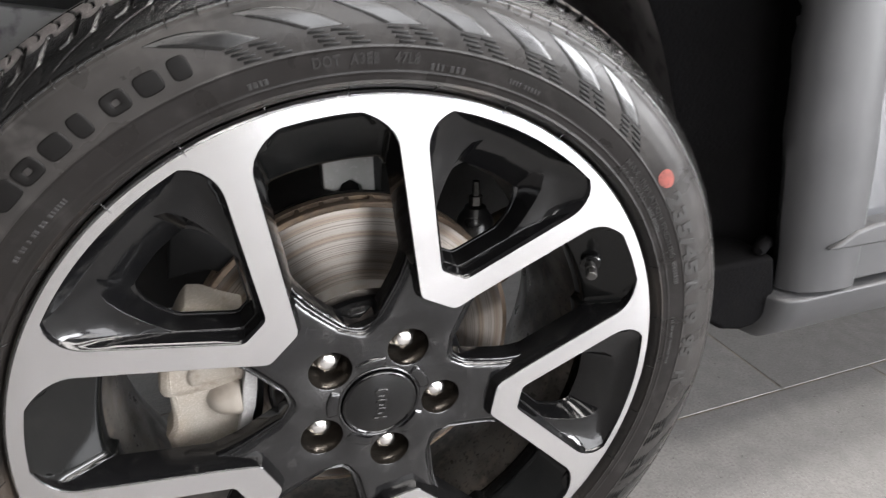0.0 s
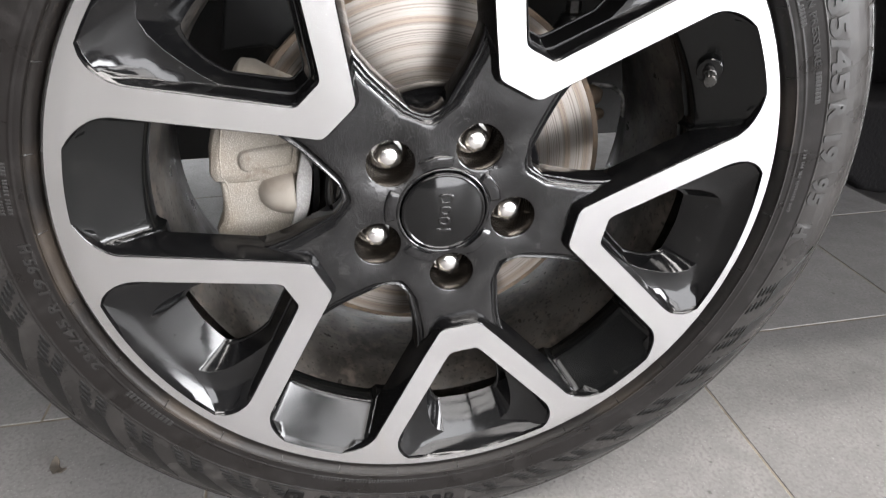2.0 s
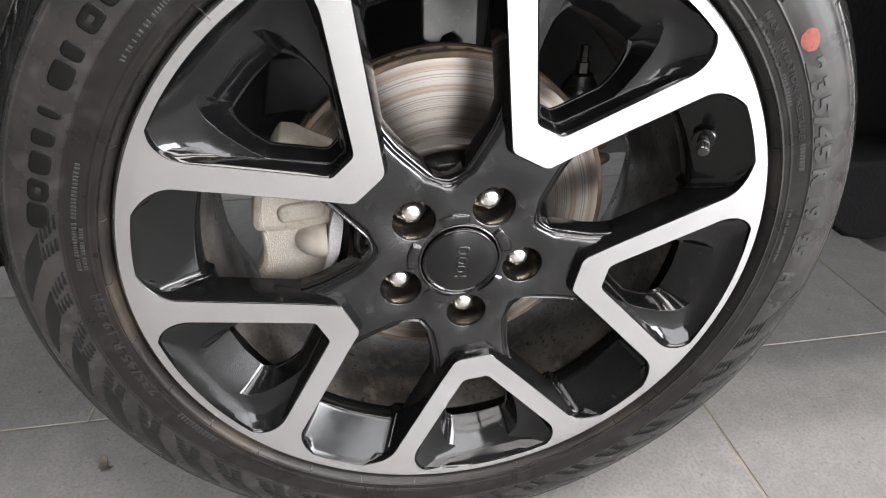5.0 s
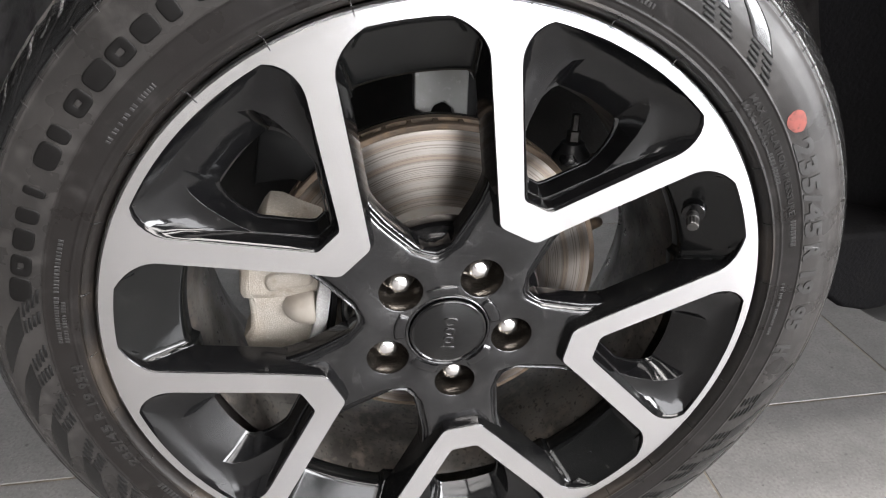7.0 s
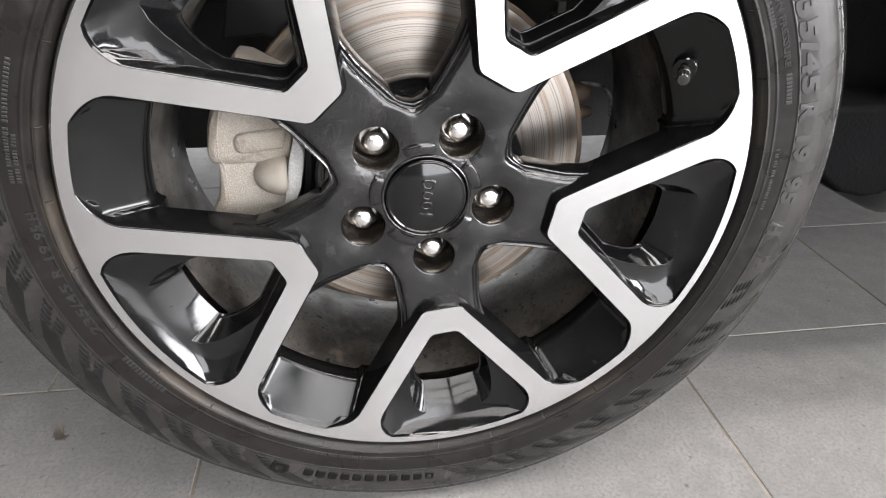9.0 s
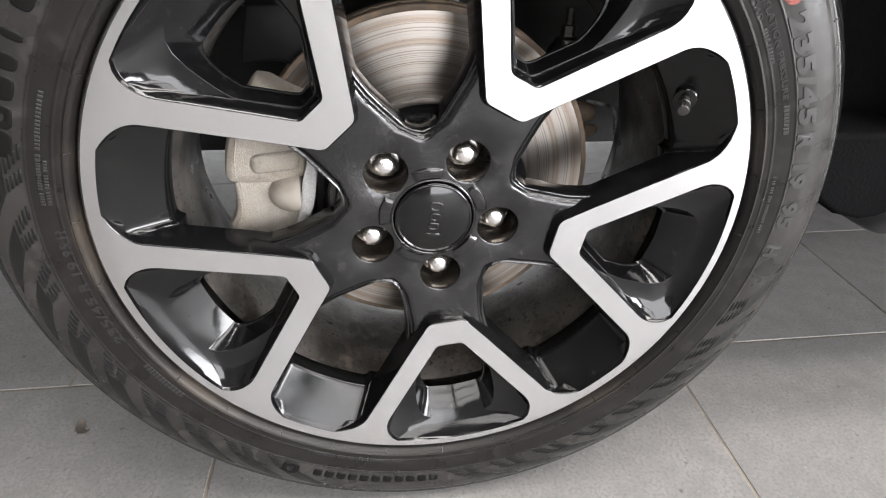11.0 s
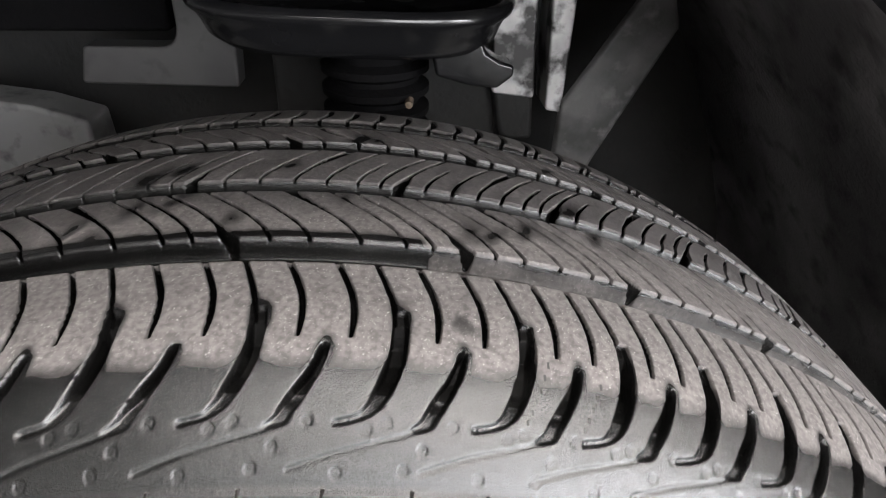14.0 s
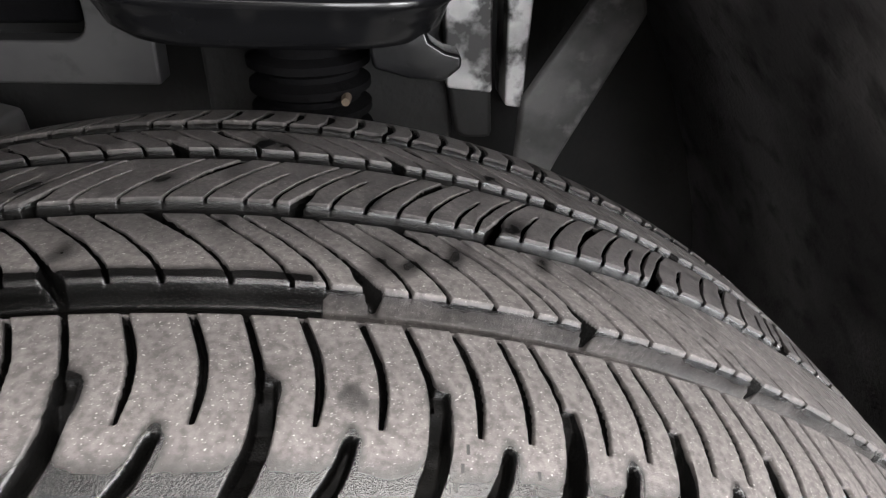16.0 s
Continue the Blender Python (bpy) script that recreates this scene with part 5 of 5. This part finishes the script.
for k in range(44):
    a = tau * k / 44
    m = Matrix.Rotation(a, 4, "Y")
    pts = [m @ Vector(p) for p in ((0.139, DISC_Y + 0.0085, -0.002), (0.151, DISC_Y + 0.0085, -0.002), (0.151, DISC_Y + 0.0085, 0.002), (0.139, DISC_Y + 0.0085, 0.002))]
    grid(bm, [pts, [p + Vector((0, 0.0095, 0)) for p in pts]])
part("cooling_vanes", bm, M_RUST, disc, smooth=False)
bm = bmesh.new()
lathe(bm, [(DISC_Y + 0.002, 0.0800), (DISC_Y - 0.002, 0.0782), (0.058, 0.0765), (0.053, 0.0735), (0.052, 0.060), (0.052, 0.02)], 96)
part("disc_hat", bm, M_HAT, disc, "dull grey disc hat", angle=40)

def rounded(corners, steps=5):
    """Corners of (x, z, radius) as a line with rounded turns."""
    out = []
    for i, (x, z, r) in enumerate(corners):
        p, q, s = Vector(corners[i - 1][:2]), Vector((x, z)), Vector(corners[(i + 1) % len(corners)][:2])
        if not r:
            out.append((x, z))
            continue
        a, b = q + (p - q).normalized() * r, q + (s - q).normalized() * r
        for k in range(steps + 1):
            t = k / steps
            v = a * (1 - t) ** 2 + q * 2 * t * (1 - t) + b * t * t
            out.append((v.x, v.y))
    return out


# ---- caliper ----
def soft_block(bm, outline, y0, y1, r=0.004):
    """An outline of (x, z) as a solid with a rounded front."""
    cx = sum(p[0] for p in outline) / len(outline)
    cz = sum(p[1] for p in outline) / len(outline)
    def inset(o):
        res = []
        for x, z in outline:
            d = math.hypot(x - cx, z - cz)
            res.append((cx + (x - cx) * (d - o) / d, cz + (z - cz) * (d - o) / d))
        return res
    grid(bm, [[(x, y, z) for x, z in inset(o)] for y, o in ((y1, 0), (y0 + r, 0), (y0 + 0.35 * r, 0.28 * r), (y0, r))], ends=True)


bm = bmesh.new()
soft_block(bm, [(-0.146, 0.088), (-0.162, 0.056), (-0.1655, 0.045), (-0.1690, 0.0225), (-0.1665, 0.0160), (-0.150, 0.0140), (-0.118, 0.0150), (-0.102, 0.020), (-0.098, 0.060), (-0.096, 0.084), (-0.1126, 0.092), (-0.126, 0.1000), (-0.136, 0.1015), (-0.141, 0.096)], 0.0525, 0.086, 0.010)
caliper = part("brake_caliper", bm, M_CAST, car, "dusty cast-iron brake caliper", matrix=AT_WHEEL, angle=60, bevel=0.0015)
bm = bmesh.new()
soft_block(bm, [(-0.1625, 0.022), (-0.1632, 0.0), (-0.1660, -0.014), (-0.1720, -0.024), (-0.168, -0.050), (-0.150, -0.064), (-0.114, -0.060), (-0.104, -0.030), (-0.104, 0.020)], 0.0575, 0.086, 0.006)
part("caliper_foot", bm, M_CAST, caliper, angle=60, bevel=0.001)
bm = bmesh.new()
soft_block(bm, rounded([(-0.1460, 0.0430, 0.008), (-0.1460, 0.0255, 0.008), (-0.108, 0.0300, 0.002), (-0.104, 0.0475, 0.002)]), 0.0490, 0.060, 0.0045)
part("casting_rib", bm, M_CAST, caliper, angle=70)
bm = bmesh.new()
tube(bm, [(-0.1490, 0.0540, 0.0800), (-0.1530, 0.0534, 0.0600), (-0.1575, 0.0530, 0.0400), (-0.1590, 0.0532, 0.0240), (-0.1575, 0.0560, 0.0190), (-0.1565, 0.0582, 0.0120), (-0.1570, 0.0582, -0.0120), (-0.1610, 0.0582, -0.0260), (-0.1590, 0.0584, -0.0450)], 0.0009, 8)
part("casting_seam", bm, M_CAST, caliper, angle=70)
bm = bmesh.new()
boss = [(-0.1366, 0.002), (-0.1358, 0.0052), (-0.1340, 0.0090), (-0.1310, 0.0125), (-0.1270, 0.0155), (-0.1220, 0.0176), (-0.1160, 0.0188), (-0.1085, 0.0194), (-0.1078, 0.0186), (-0.1074, 0.0176)]
grid(bm, [[(x, 0.0640 + 1.05 * r * math.cos(tau * k / 32), 0.0050 + r * math.sin(tau * k / 32)) for k in range(32)] for x, r in boss], ends=True)
part("piston_boss", bm, M_BOOT, caliper, "smooth dusty caliper boss", angle=80)
bm = bmesh.new()
soft_block(bm, [(-0.1080, 0.0040), (-0.1050, 0.0215), (-0.0993, 0.0410), (-0.0955, 0.0350), (-0.0930, 0.0279), (-0.0945, 0.0150), (-0.0980, -0.0027), (-0.1030, -0.0150), (-0.1100, -0.0350), (-0.1180, -0.0350), (-0.1115, -0.0130)], 0.0460, 0.084, 0.0015)
part("brake_pad", bm, M_PAD, caliper, "pale grey brake pad backing plate", angle=40)
bm = bmesh.new()
soft_block(bm, [(-0.0950, 0.0305), (-0.0925, 0.0200), (-0.0940, 0.0060), (-0.0975, -0.0140), (-0.1030, -0.042), (-0.098, -0.042), (-0.0915, -0.012), (-0.0890, 0.0080), (-0.0885, 0.0250)], 0.0625, 0.084, 0.001)
part("pad_edge", bm, M_NEAR_BLACK, caliper, angle=40)
bm = bmesh.new()
soft_block(bm, [(-0.140, 0.150), (-0.150, 0.104), (-0.118, 0.106), (-0.092, 0.096), (-0.085, 0.120), (-0.100, 0.150)], 0.092, 0.125, 0.004)
part("caliper_bracket", bm, M_NEAR_BLACK, caliper, "dark bracket of the caliper", angle=50)

# ---- steering knuckle and hub carrier behind the disc ----
bm = bmesh.new()
lathe(bm, [(0.120, 0.03), (0.120, 0.150), (0.124, 0.150), (0.124, 0.03)], 64, radians(20), radians(110))
knuckle = part("steering_knuckle", bm, M_NEAR_BLACK, car, "dark steering knuckle with splash shield", matrix=AT_WHEEL, angle=40)
bm = bmesh.new()
tube(bm, [(0, 0.12, -0.02), (0, 0.19, -0.02)], [0.055, 0.05], 24)
tube(bm, [(0.02, 0.17, 0.02), (0.03, 0.20, 0.12), (0.045, 0.235, 0.22)], [0.028, 0.024, 0.026], 14)
part("hub_carrier", bm, M_DARK, knuckle, angle=50)
bm = bmesh.new()
prism(bm, [(-0.0137, 0.225), (-0.0137, 0.1485), (-0.0001, 0.1425), (0.0034, 0.1510), (0.0122, 0.1545), (0.0204, 0.1476), (0.0226, 0.1362), (0.0337, 0.1348), (0.0342, 0.225)], 0.137, 0.152)
part("shield_bracket", bm, M_ZINC, knuckle, "bright zinc bracket", smooth=False, bevel=0.002)

bm = bmesh.new()
grid(bm, [[(0.1320 + r * math.cos(tau * k / 24), 0.130 + r * math.sin(tau * k / 24), z) for k in range(24)] for z, r in ((0.086, 0.021), (0.090, 0.022), (0.094, 0.0195), (0.100, 0.0190), (0.106, 0.0165), (0.112, 0.0115), (0.116, 0.0105), (0.118, 0.006))], ends=True)
part("tie_rod_boot", bm, M_BLACKSTEEL, knuckle, "black rubber ball joint boot", angle=50)
bm = bmesh.new()
tube(bm, [(0.132, 0.130, 0.117), (0.132, 0.130, 0.127), (0.132, 0.130, 0.1275), (0.132, 0.130, 0.142)], [0.0065, 0.0065, 0.0040, 0.0038], 6)
part("ball_joint_stud", bm, M_VALVE, knuckle, "bare metal stud with nut", smooth=False)
bm = bmesh.new()
tube(bm, [(0.185, 0.16, 0.085), (0.150, 0.135, 0.084), (0.110, 0.130, 0.082)], [0.012, 0.015, 0.014], 14)
part("steering_arm", bm, M_RUST, knuckle, "brown rusty steering arm", angle=50)

bm = bmesh.new()
tube(bm, smooth_line([(0.172, 0.160, 0.047), (0.180, 0.150, 0.0482), (0.1905, 0.150, 0.0455), (0.1985, 0.150, 0.0375), (0.2015, 0.150, 0.0270), (0.2025, 0.150, 0.0165)], 4), 0.0019, 10)
part("brake_pipe", bm, M_STEEL, knuckle, "bent pale metal pipe", angle=60)
bm = bmesh.new()
tube(bm, smooth_line([(0.120, 0.150, 0.038), (0.150, 0.150, 0.040), (0.168, 0.150, 0.0395), (0.176, 0.150, 0.0370)], 3), [0.011] * 4 + [0.010] * 3 + [0.009, 0.008, 0.005], 12)
tube(bm, smooth_line([(0.120, 0.146, 0.014), (0.152, 0.146, 0.0185), (0.170, 0.146, 0.0215), (0.180, 0.146, 0.0235)], 3), [0.007] * 7 + [0.006, 0.005, 0.003], 12)
part("knuckle_lug", bm, M_RUST, knuckle, "rusty brown lugs of the knuckle", angle=50)

# ---- strut ----
SX, SY = 0.030, 0.285
bm = bmesh.new()
profile = [(0.16, 0.026), (0.27, 0.027)]
for z in (0.285, 0.298, 0.311, 0.324, 0.337):
    profile += [(z - 0.005, 0.027), (z - 0.002, 0.033), (z + 0.002, 0.033), (z + 0.005, 0.027)]
profile += [(0.368, 0.027)]
grid(bm, [[(SX + r * math.cos(tau * k / 32), SY + r * math.sin(tau * k / 32), z) for k in range(32)] for z, r in profile])
strut = part("suspension_strut", bm, M_LINER, car, "black suspension strut with coil spring and seat", matrix=AT_WHEEL, angle=50)
bm = bmesh.new()
# a pressed dish, lower in front, with a rolled rim
def seat_ring(z, r, k, tilt=0.10):
    a = tau * k / 64
    x = 1.18 * r * math.copysign(abs(math.cos(a)) ** 0.62, math.cos(a))
    y = 0.95 * r * math.copysign(abs(math.sin(a)) ** 0.62, math.sin(a))
    return (SX - 0.010 + x, SY + 0.005 + y, z + 0.010 + tilt * y - 0.03 * x)


grid(bm, [[seat_ring(z, r, k) for k in range(64)] for z, r in ((0.348, 0.020), (0.348, 0.056), (0.350, 0.064), (0.355, 0.069), (0.361, 0.071), (0.366, 0.073), (0.369, 0.076), (0.372, 0.077), (0.375, 0.076), (0.376, 0.073), (0.372, 0.068), (0.365, 0.064), (0.356, 0.058), (0.353, 0.020))])
part("spring_seat", bm, M_SEAT, strut, "glossy black pressed spring seat", angle=50)
bm = bmesh.new()
coil = [(SX + 0.052 * math.cos(t), SY - 0.004 + 0.052 * math.sin(t), 0.377 + 0.046 * t / tau) for t in np.linspace(0, 3.2 * tau, 150)]
tube(bm, coil, 0.0065, 10)
part("coil_spring", bm, M_SEAT, strut, "black coil spring", angle=60)
bm = bmesh.new()
prism(bm, [(0.060, 0.366), (0.088, 0.366), (0.092, 0.354), (0.100, 0.349), (0.108, 0.347), (0.108, 0.341), (0.099, 0.334), (0.082, 0.336), (0.065, 0.341)], 0.242, 0.262)
part("seat_tab", bm, M_SEAT, strut, smooth=False, bevel=0.002)
bm = bmesh.new()
tube(bm, [(0.050, 0.2515, 0.322), (0.050, 0.262, 0.322)], [0.0022, 0.003], 10)
part("rusty_bolt", bm, M_RUST, strut, "small rusty bolt head")

# ---- inner arch ----
def panel(name, outline, y0, y1, mat, label, parent, bevel=0.004):
    bm = bmesh.new()
    prism(bm, outline, y0, y1)
    return part(name, bm, mat, parent, label, smooth=False, bevel=bevel, matrix=AT_WHEEL)


panel("chassis_bracket", rounded([(-0.163, 0.337, 0.004), (-0.170, 0.312, 0.004), (-0.066, 0.309, 0), (-0.056, 0.46, 0), (-0.097, 0.46, 0), (-0.101, 0.336, 0.014)]), 0.330, 0.352, M_DULL, "dusty bare metal bracket", car)
panel("rail_box", [(-0.60, 0.341), (-0.112, 0.341), (-0.112, 0.50), (-0.60, 0.50)], 0.352, 0.40, M_LINER, "dark box section above the bracket", car)
panel("inner_panel", [(-0.050, 0.20), (-0.046, 0.50), (0.118, 0.50), (0.118, 0.20)], 0.362, 0.39, M_DARK, "dark inner arch panel", car)
panel("inner_rail", [(-0.60, 0.16), (-0.60, 0.34), (-0.228, 0.287), (-0.190, 0.275), (-0.185, 0.10), (-0.60, 0.10)], 0.36, 0.40, M_RAIL, "dusty grey chassis rail", car)
panel("sensor_cover", [(0.056, 0.343), (0.058, 0.358), (0.092, 0.362), (0.090, 0.344)], 0.352, 0.361, M_STEEL, "small pale plate behind the strut", car, 0.002)
panel("strut_tower_plate", rounded([(0.104, 0.52, 0), (0.112, 0.300, 0.003), (0.1435, 0.296, 0.003), (0.141, 0.340, 0), (0.137, 0.52, 0)]), 0.345, 0.37, M_STEEL, "pale stained upright tower plate", car)
panel("strut_tower_foot", rounded([(0.113, 0.310, 0), (0.114, 0.296, 0.003), (0.120, 0.262, 0.01), (0.146, 0.262, 0), (0.1425, 0.310, 0)]), 0.349, 0.37, M_DARK, "dark foot of the tower plate", car)
panel("strut_tower_flange", rounded([(0.142, 0.52, 0), (0.150, 0.291, 0.003), (0.162, 0.289, 0.003), (0.164, 0.36, 0), (0.160, 0.52, 0)]), 0.333, 0.37, M_STEEL, "pale upright tower flange", car)
panel("splash_panel", [(0.162, 0.20), (0.165, 0.289), (0.213, 0.365), (0.250, 0.45), (0.26, 0.52), (0.300, 0.52), (0.240, 0.367), (0.247, 0.346), (0.197, 0.243), (0.180, 0.20)], 0.350, 0.358, M_GREASY, "dusty dark splash panel", car)

# wheel arch: outline of the opening and of the liner's ridge, as radius by angle
ARCH = ((-8, 0.445), (0, 0.443), (13, 0.437), (24.6, 0.445), (33.5, 0.470), (38, 0.490), (46, 0.500), (55, 0.494), (65, 0.474), (77, 0.455), (90, 0.448))
RIDGE = ((-8, 0.374), (10, 0.376), (25, 0.381), (34.4, 0.390), (44, 0.407), (52, 0.421), (57, 0.434), (61.3, 0.443), (66, 0.448), (77, 0.455), (90, 0.458))


def by_angle(table, a):
    a = 180 - a if a > 90 else a
    return float(np.interp(a, [q[0] for q in table], [q[1] for q in table]))


def arch_band(bm, levels, a0, a1, n=90):
    """A band round the arch; levels of (y, outline, extra radius)."""
    rings = []
    for k in range(n + 1):
        a = a0 + (a1 - a0) * k / n
        rings.append([((by_angle(tb, a) + e) * math.cos(radians(a)), y, (by_angle(tb, a) + e) * math.sin(radians(a))) for y, tb, e in levels])
    grid(bm, rings, closed=False)


bm = bmesh.new()
arch_band(bm, [(0.036, ARCH, 0.003), (0.044, ARCH, 0.008), (0.062, ARCH, 0.010), (0.098, RIDGE, 0.006), (0.101, RIDGE, 0.0), (0.106, RIDGE, 0.004)], -3, 183)
liner = part("arch_liner", bm, M_LINER, car, "black felt wheel arch liner", matrix=AT_WHEEL, angle=40)
mod = liner.modifiers.new("solid", "SOLIDIFY")
mod.thickness, mod.offset = 0.003, 1
bm = bmesh.new()
arch_band(bm, [(0.106, RIDGE, 0.004), (0.18, RIDGE, 0.020), (0.30, RIDGE, 0.024), (0.46, RIDGE, 0.024)], -3, 183)
inner = part("inner_liner", bm, M_LINER_LIFTED, liner, "dusty inner part of the liner, tone raised for light", angle=40)
mod = inner.modifiers.new("solid", "SOLIDIFY")
mod.thickness, mod.offset = 0.003, 1
for px, py, pz in ((0.412, 0.036, 0.066),):
    bm = bmesh.new()
    tube(bm, [(px + 0.020, py + 0.012, pz), (px, py, pz), (px - 0.006, py - 0.004, pz)], [0.008, 0.007, 0.004], 14)
    part("liner_clip", bm, M_LINER, liner, "black plastic clip", angle=50)
bm = bmesh.new()
prism(bm, [(0.330, 0.060), (0.338, 0.022), (0.352, -0.004), (0.376, -0.020), (0.402, -0.026), (0.420, -0.024), (0.431, -0.018), (0.438, 0.000), (0.440, 0.012), (0.425, 0.060)], 0.026, 0.10)
part("liner_flap", bm, M_LINER, liner, "black lower flap of the liner", smooth=False, bevel=0.006)
bm = bmesh.new()
box(bm, (-0.9, 0.46, -0.12), (0.9, 0.50, 0.75))
part("inner_wall", bm, M_DARK, car, "dark inner body wall", smooth=False, matrix=AT_WHEEL)

# cladding, sill and body side
bm = bmesh.new()
arch_band(bm, [(0.050, ARCH, 0.012), (0.032, ARCH, 0.000), (0.022, ARCH, 0.003), (0.012, ARCH, 0.013), (0.005, ARCH, 0.030), (0.001, ARCH, 0.050), (0.000, ARCH, 0.074), (0.004, ARCH, 0.081), (0.014, ARCH, 0.083)], 2.4, 178)
part("arch_cladding", bm, M_PLASTIC, car, "grey plastic wheel arch cladding", matrix=AT_WHEEL, angle=50)
bm = bmesh.new()
line = smooth_line([(0, 0.045, 0.016), (0, 0.010, 0.014), (0, 0.006, 0.006), (0, 0.012, -0.020), (0, 0.024, -0.040), (0, 0.050, -0.052), (0, 0.140, -0.056)], 4)
grid(bm, [[(x, p.y + dy, p.z * q) for p in line] for x, dy, q in ((0.426, 0.03, 0.75), (0.430, 0.012, 0.9), (0.440, 0.003, 1.0), (0.46, 0, 1.0), (0.9, 0.0, 1.0), (1.6, 0.0, 1.0))], closed=False)
part("sill_cover", bm, M_PLASTIC, car, "grey plastic sill cover", matrix=AT_WHEEL, angle=60)
bm = bmesh.new()
prism(bm, [(0.505, 0.070), (1.6, 0.070), (1.6, 0.022), (0.505, 0.022)], 0.008, 0.03)
part("lower_side_panel", bm, M_PLASTIC, car, "grey lower door cladding", smooth=False, bevel=0.004, matrix=AT_WHEEL)
bm = bmesh.new()
prism(bm, [(0.462, 0.0716), (0.495, 0.0900), (0.520, 0.0945), (1.6, 0.105), (1.6, 0.0700), (0.540, 0.0700)], -0.003, 0.020)
part("sill_ledge", bm, M_PLASTIC, car, "moulded ledge above the sill", smooth=False, bevel=0.004, matrix=AT_WHEEL)
# unseen wing and bonnet, added to keep the ceiling's light off the arch
bm = bmesh.new()
prism(bm, [((by_angle(ARCH, q) + 0.078) * math.cos(radians(q)), (by_angle(ARCH, q) + 0.078) * math.sin(radians(q))) for q in np.linspace(2.5, 177.5, 61)] + [(-1.0, 0.02), (-1.0, 0.75), (0.9, 0.75), (0.9, 0.02)], 0.016, 0.022)
part("fender_panel", bm, M_BODY, car, "plain grey front wing, unseen, blocks light from above", smooth=False, matrix=AT_WHEEL)
bm = bmesh.new()
box(bm, (-1.0, 0.016, 0.75), (1.6, 1.75, 0.80))
part("bonnet", bm, M_BODY, car, "plain grey bonnet, unseen, blocks light from above", smooth=False, matrix=AT_WHEEL)
bm = bmesh.new()
box(bm, (-0.95, 0.50, -0.10), (1.6, 1.70, -0.06))
box(bm, (0.47, 0.10, -0.055), (1.6, 0.50, -0.03))
part("underbody", bm, M_DARK, car, "dark coated underbody", smooth=False, matrix=AT_WHEEL)
bm = bmesh.new()
prism(bm, [(-0.47, 0.03), (-0.45, -0.03), (-0.47, -0.05), (-1.0, -0.06), (-1.0, 0.03)], 0.02, 0.30)
part("front_bumper", bm, M_LINER, car, "black lower edge of the front bumper", smooth=False, bevel=0.01, matrix=AT_WHEEL)

# ---- debris ----
bm = bmesh.new()
pts = [(-0.007, -0.006), (-0.009, 0.001), (-0.006, 0.008), (-0.001, 0.011), (0.001, 0.007), (0.000, 0.001), (0.003, -0.004), (0.008, -0.008), (0.002, -0.009)]
lift = [0.001, 0.004, 0.006, 0.009, 0.004, 0.001, 0.001, 0.004, 0.001]
low = [bm.verts.new((x, y, z - 0.0008)) for (x, y), z in zip(pts, lift)]
high = [bm.verts.new((x * 0.95, y * 0.95, z + 0.0004)) for (x, y), z in zip(pts, lift)]
bm.faces.new(high)
bm.faces.new(low[::-1])
for i in range(len(pts)):
    j = (i + 1) % len(pts)
    bm.faces.new((low[i], low[j], high[j], high[i]))
bmesh.ops.triangulate(bm, faces=bm.faces[:])
leaf = part("leaf", bm, M_LEAF, None, matrix=Matrix.Translation((-0.400, 0.128, 0.0003)) @ Matrix.Rotation(0.3, 4, "Z"))
tagged(leaf, "small dark curled dry leaf lying on the tiles", "leaf")

# ---------------- floor tiles ----------------
TW, TD, JOINT = 0.60, 0.295, 0.003


def tile_mesh(name):
    bm = bmesh.new()
    w, d = TW / 2 - JOINT / 2, TD / 2 - JOINT / 2
    corners = ((-1, -1), (1, -1), (1, 1), (-1, 1))
    rows = grid(bm, [[(sx * (w - o), sy * (d - o), z) for sx, sy in corners] for o, z in ((0, -0.008), (0, -0.0008), (0.0008, 0.0))])
    bm.faces.new(rows[-1])
    bmesh.ops.recalc_face_normals(bm, faces=bm.faces[:])
    me = bpy.data.meshes.new(name)
    bm.to_mesh(me)
    bm.free()
    me.materials.append(M_TILE)
    return me


shared = tile_mesh("tile")
far_v, far_f = [], []
for row in range(-29, 18):
    yc = 0.0555 + TD * row
    shift = (0.06, 0.06 - 0.205, 0.06 + 0.19)[row % 3]
    for col in range(-10, 11):
        xc = shift + TW * col
        if not (ROOM[0] - 0.29 < xc < ROOM[1] + 0.29 and ROOM[2] - 0.14 < yc < ROOM[3] + 0.14):
            continue
        if abs(xc - 0.1) < 2.2 and -1.3 < yc < 2.6:
            ob = new("tile", shared)
            ob.parent, ob.location = floor, (xc, yc, 0)
        else:
            w, d = TW / 2 - JOINT / 2, TD / 2 - JOINT / 2
            b = len(far_v)
            xa, xb, ya, yb = max(xc - w, ROOM[0]), min(xc + w, ROOM[1]), max(yc - d, ROOM[2]), min(yc + d, ROOM[3])
            far_v += [(xa, ya, 0), (xb, ya, 0), (xb, yb, 0), (xa, yb, 0)]
            far_f.append((b, b + 1, b + 2, b + 3))
far = new("far_tiles", mesh_of("far_tiles", far_v, far_f, M_TILE, False))
far.parent = floor
far["kind"] = "stuff"
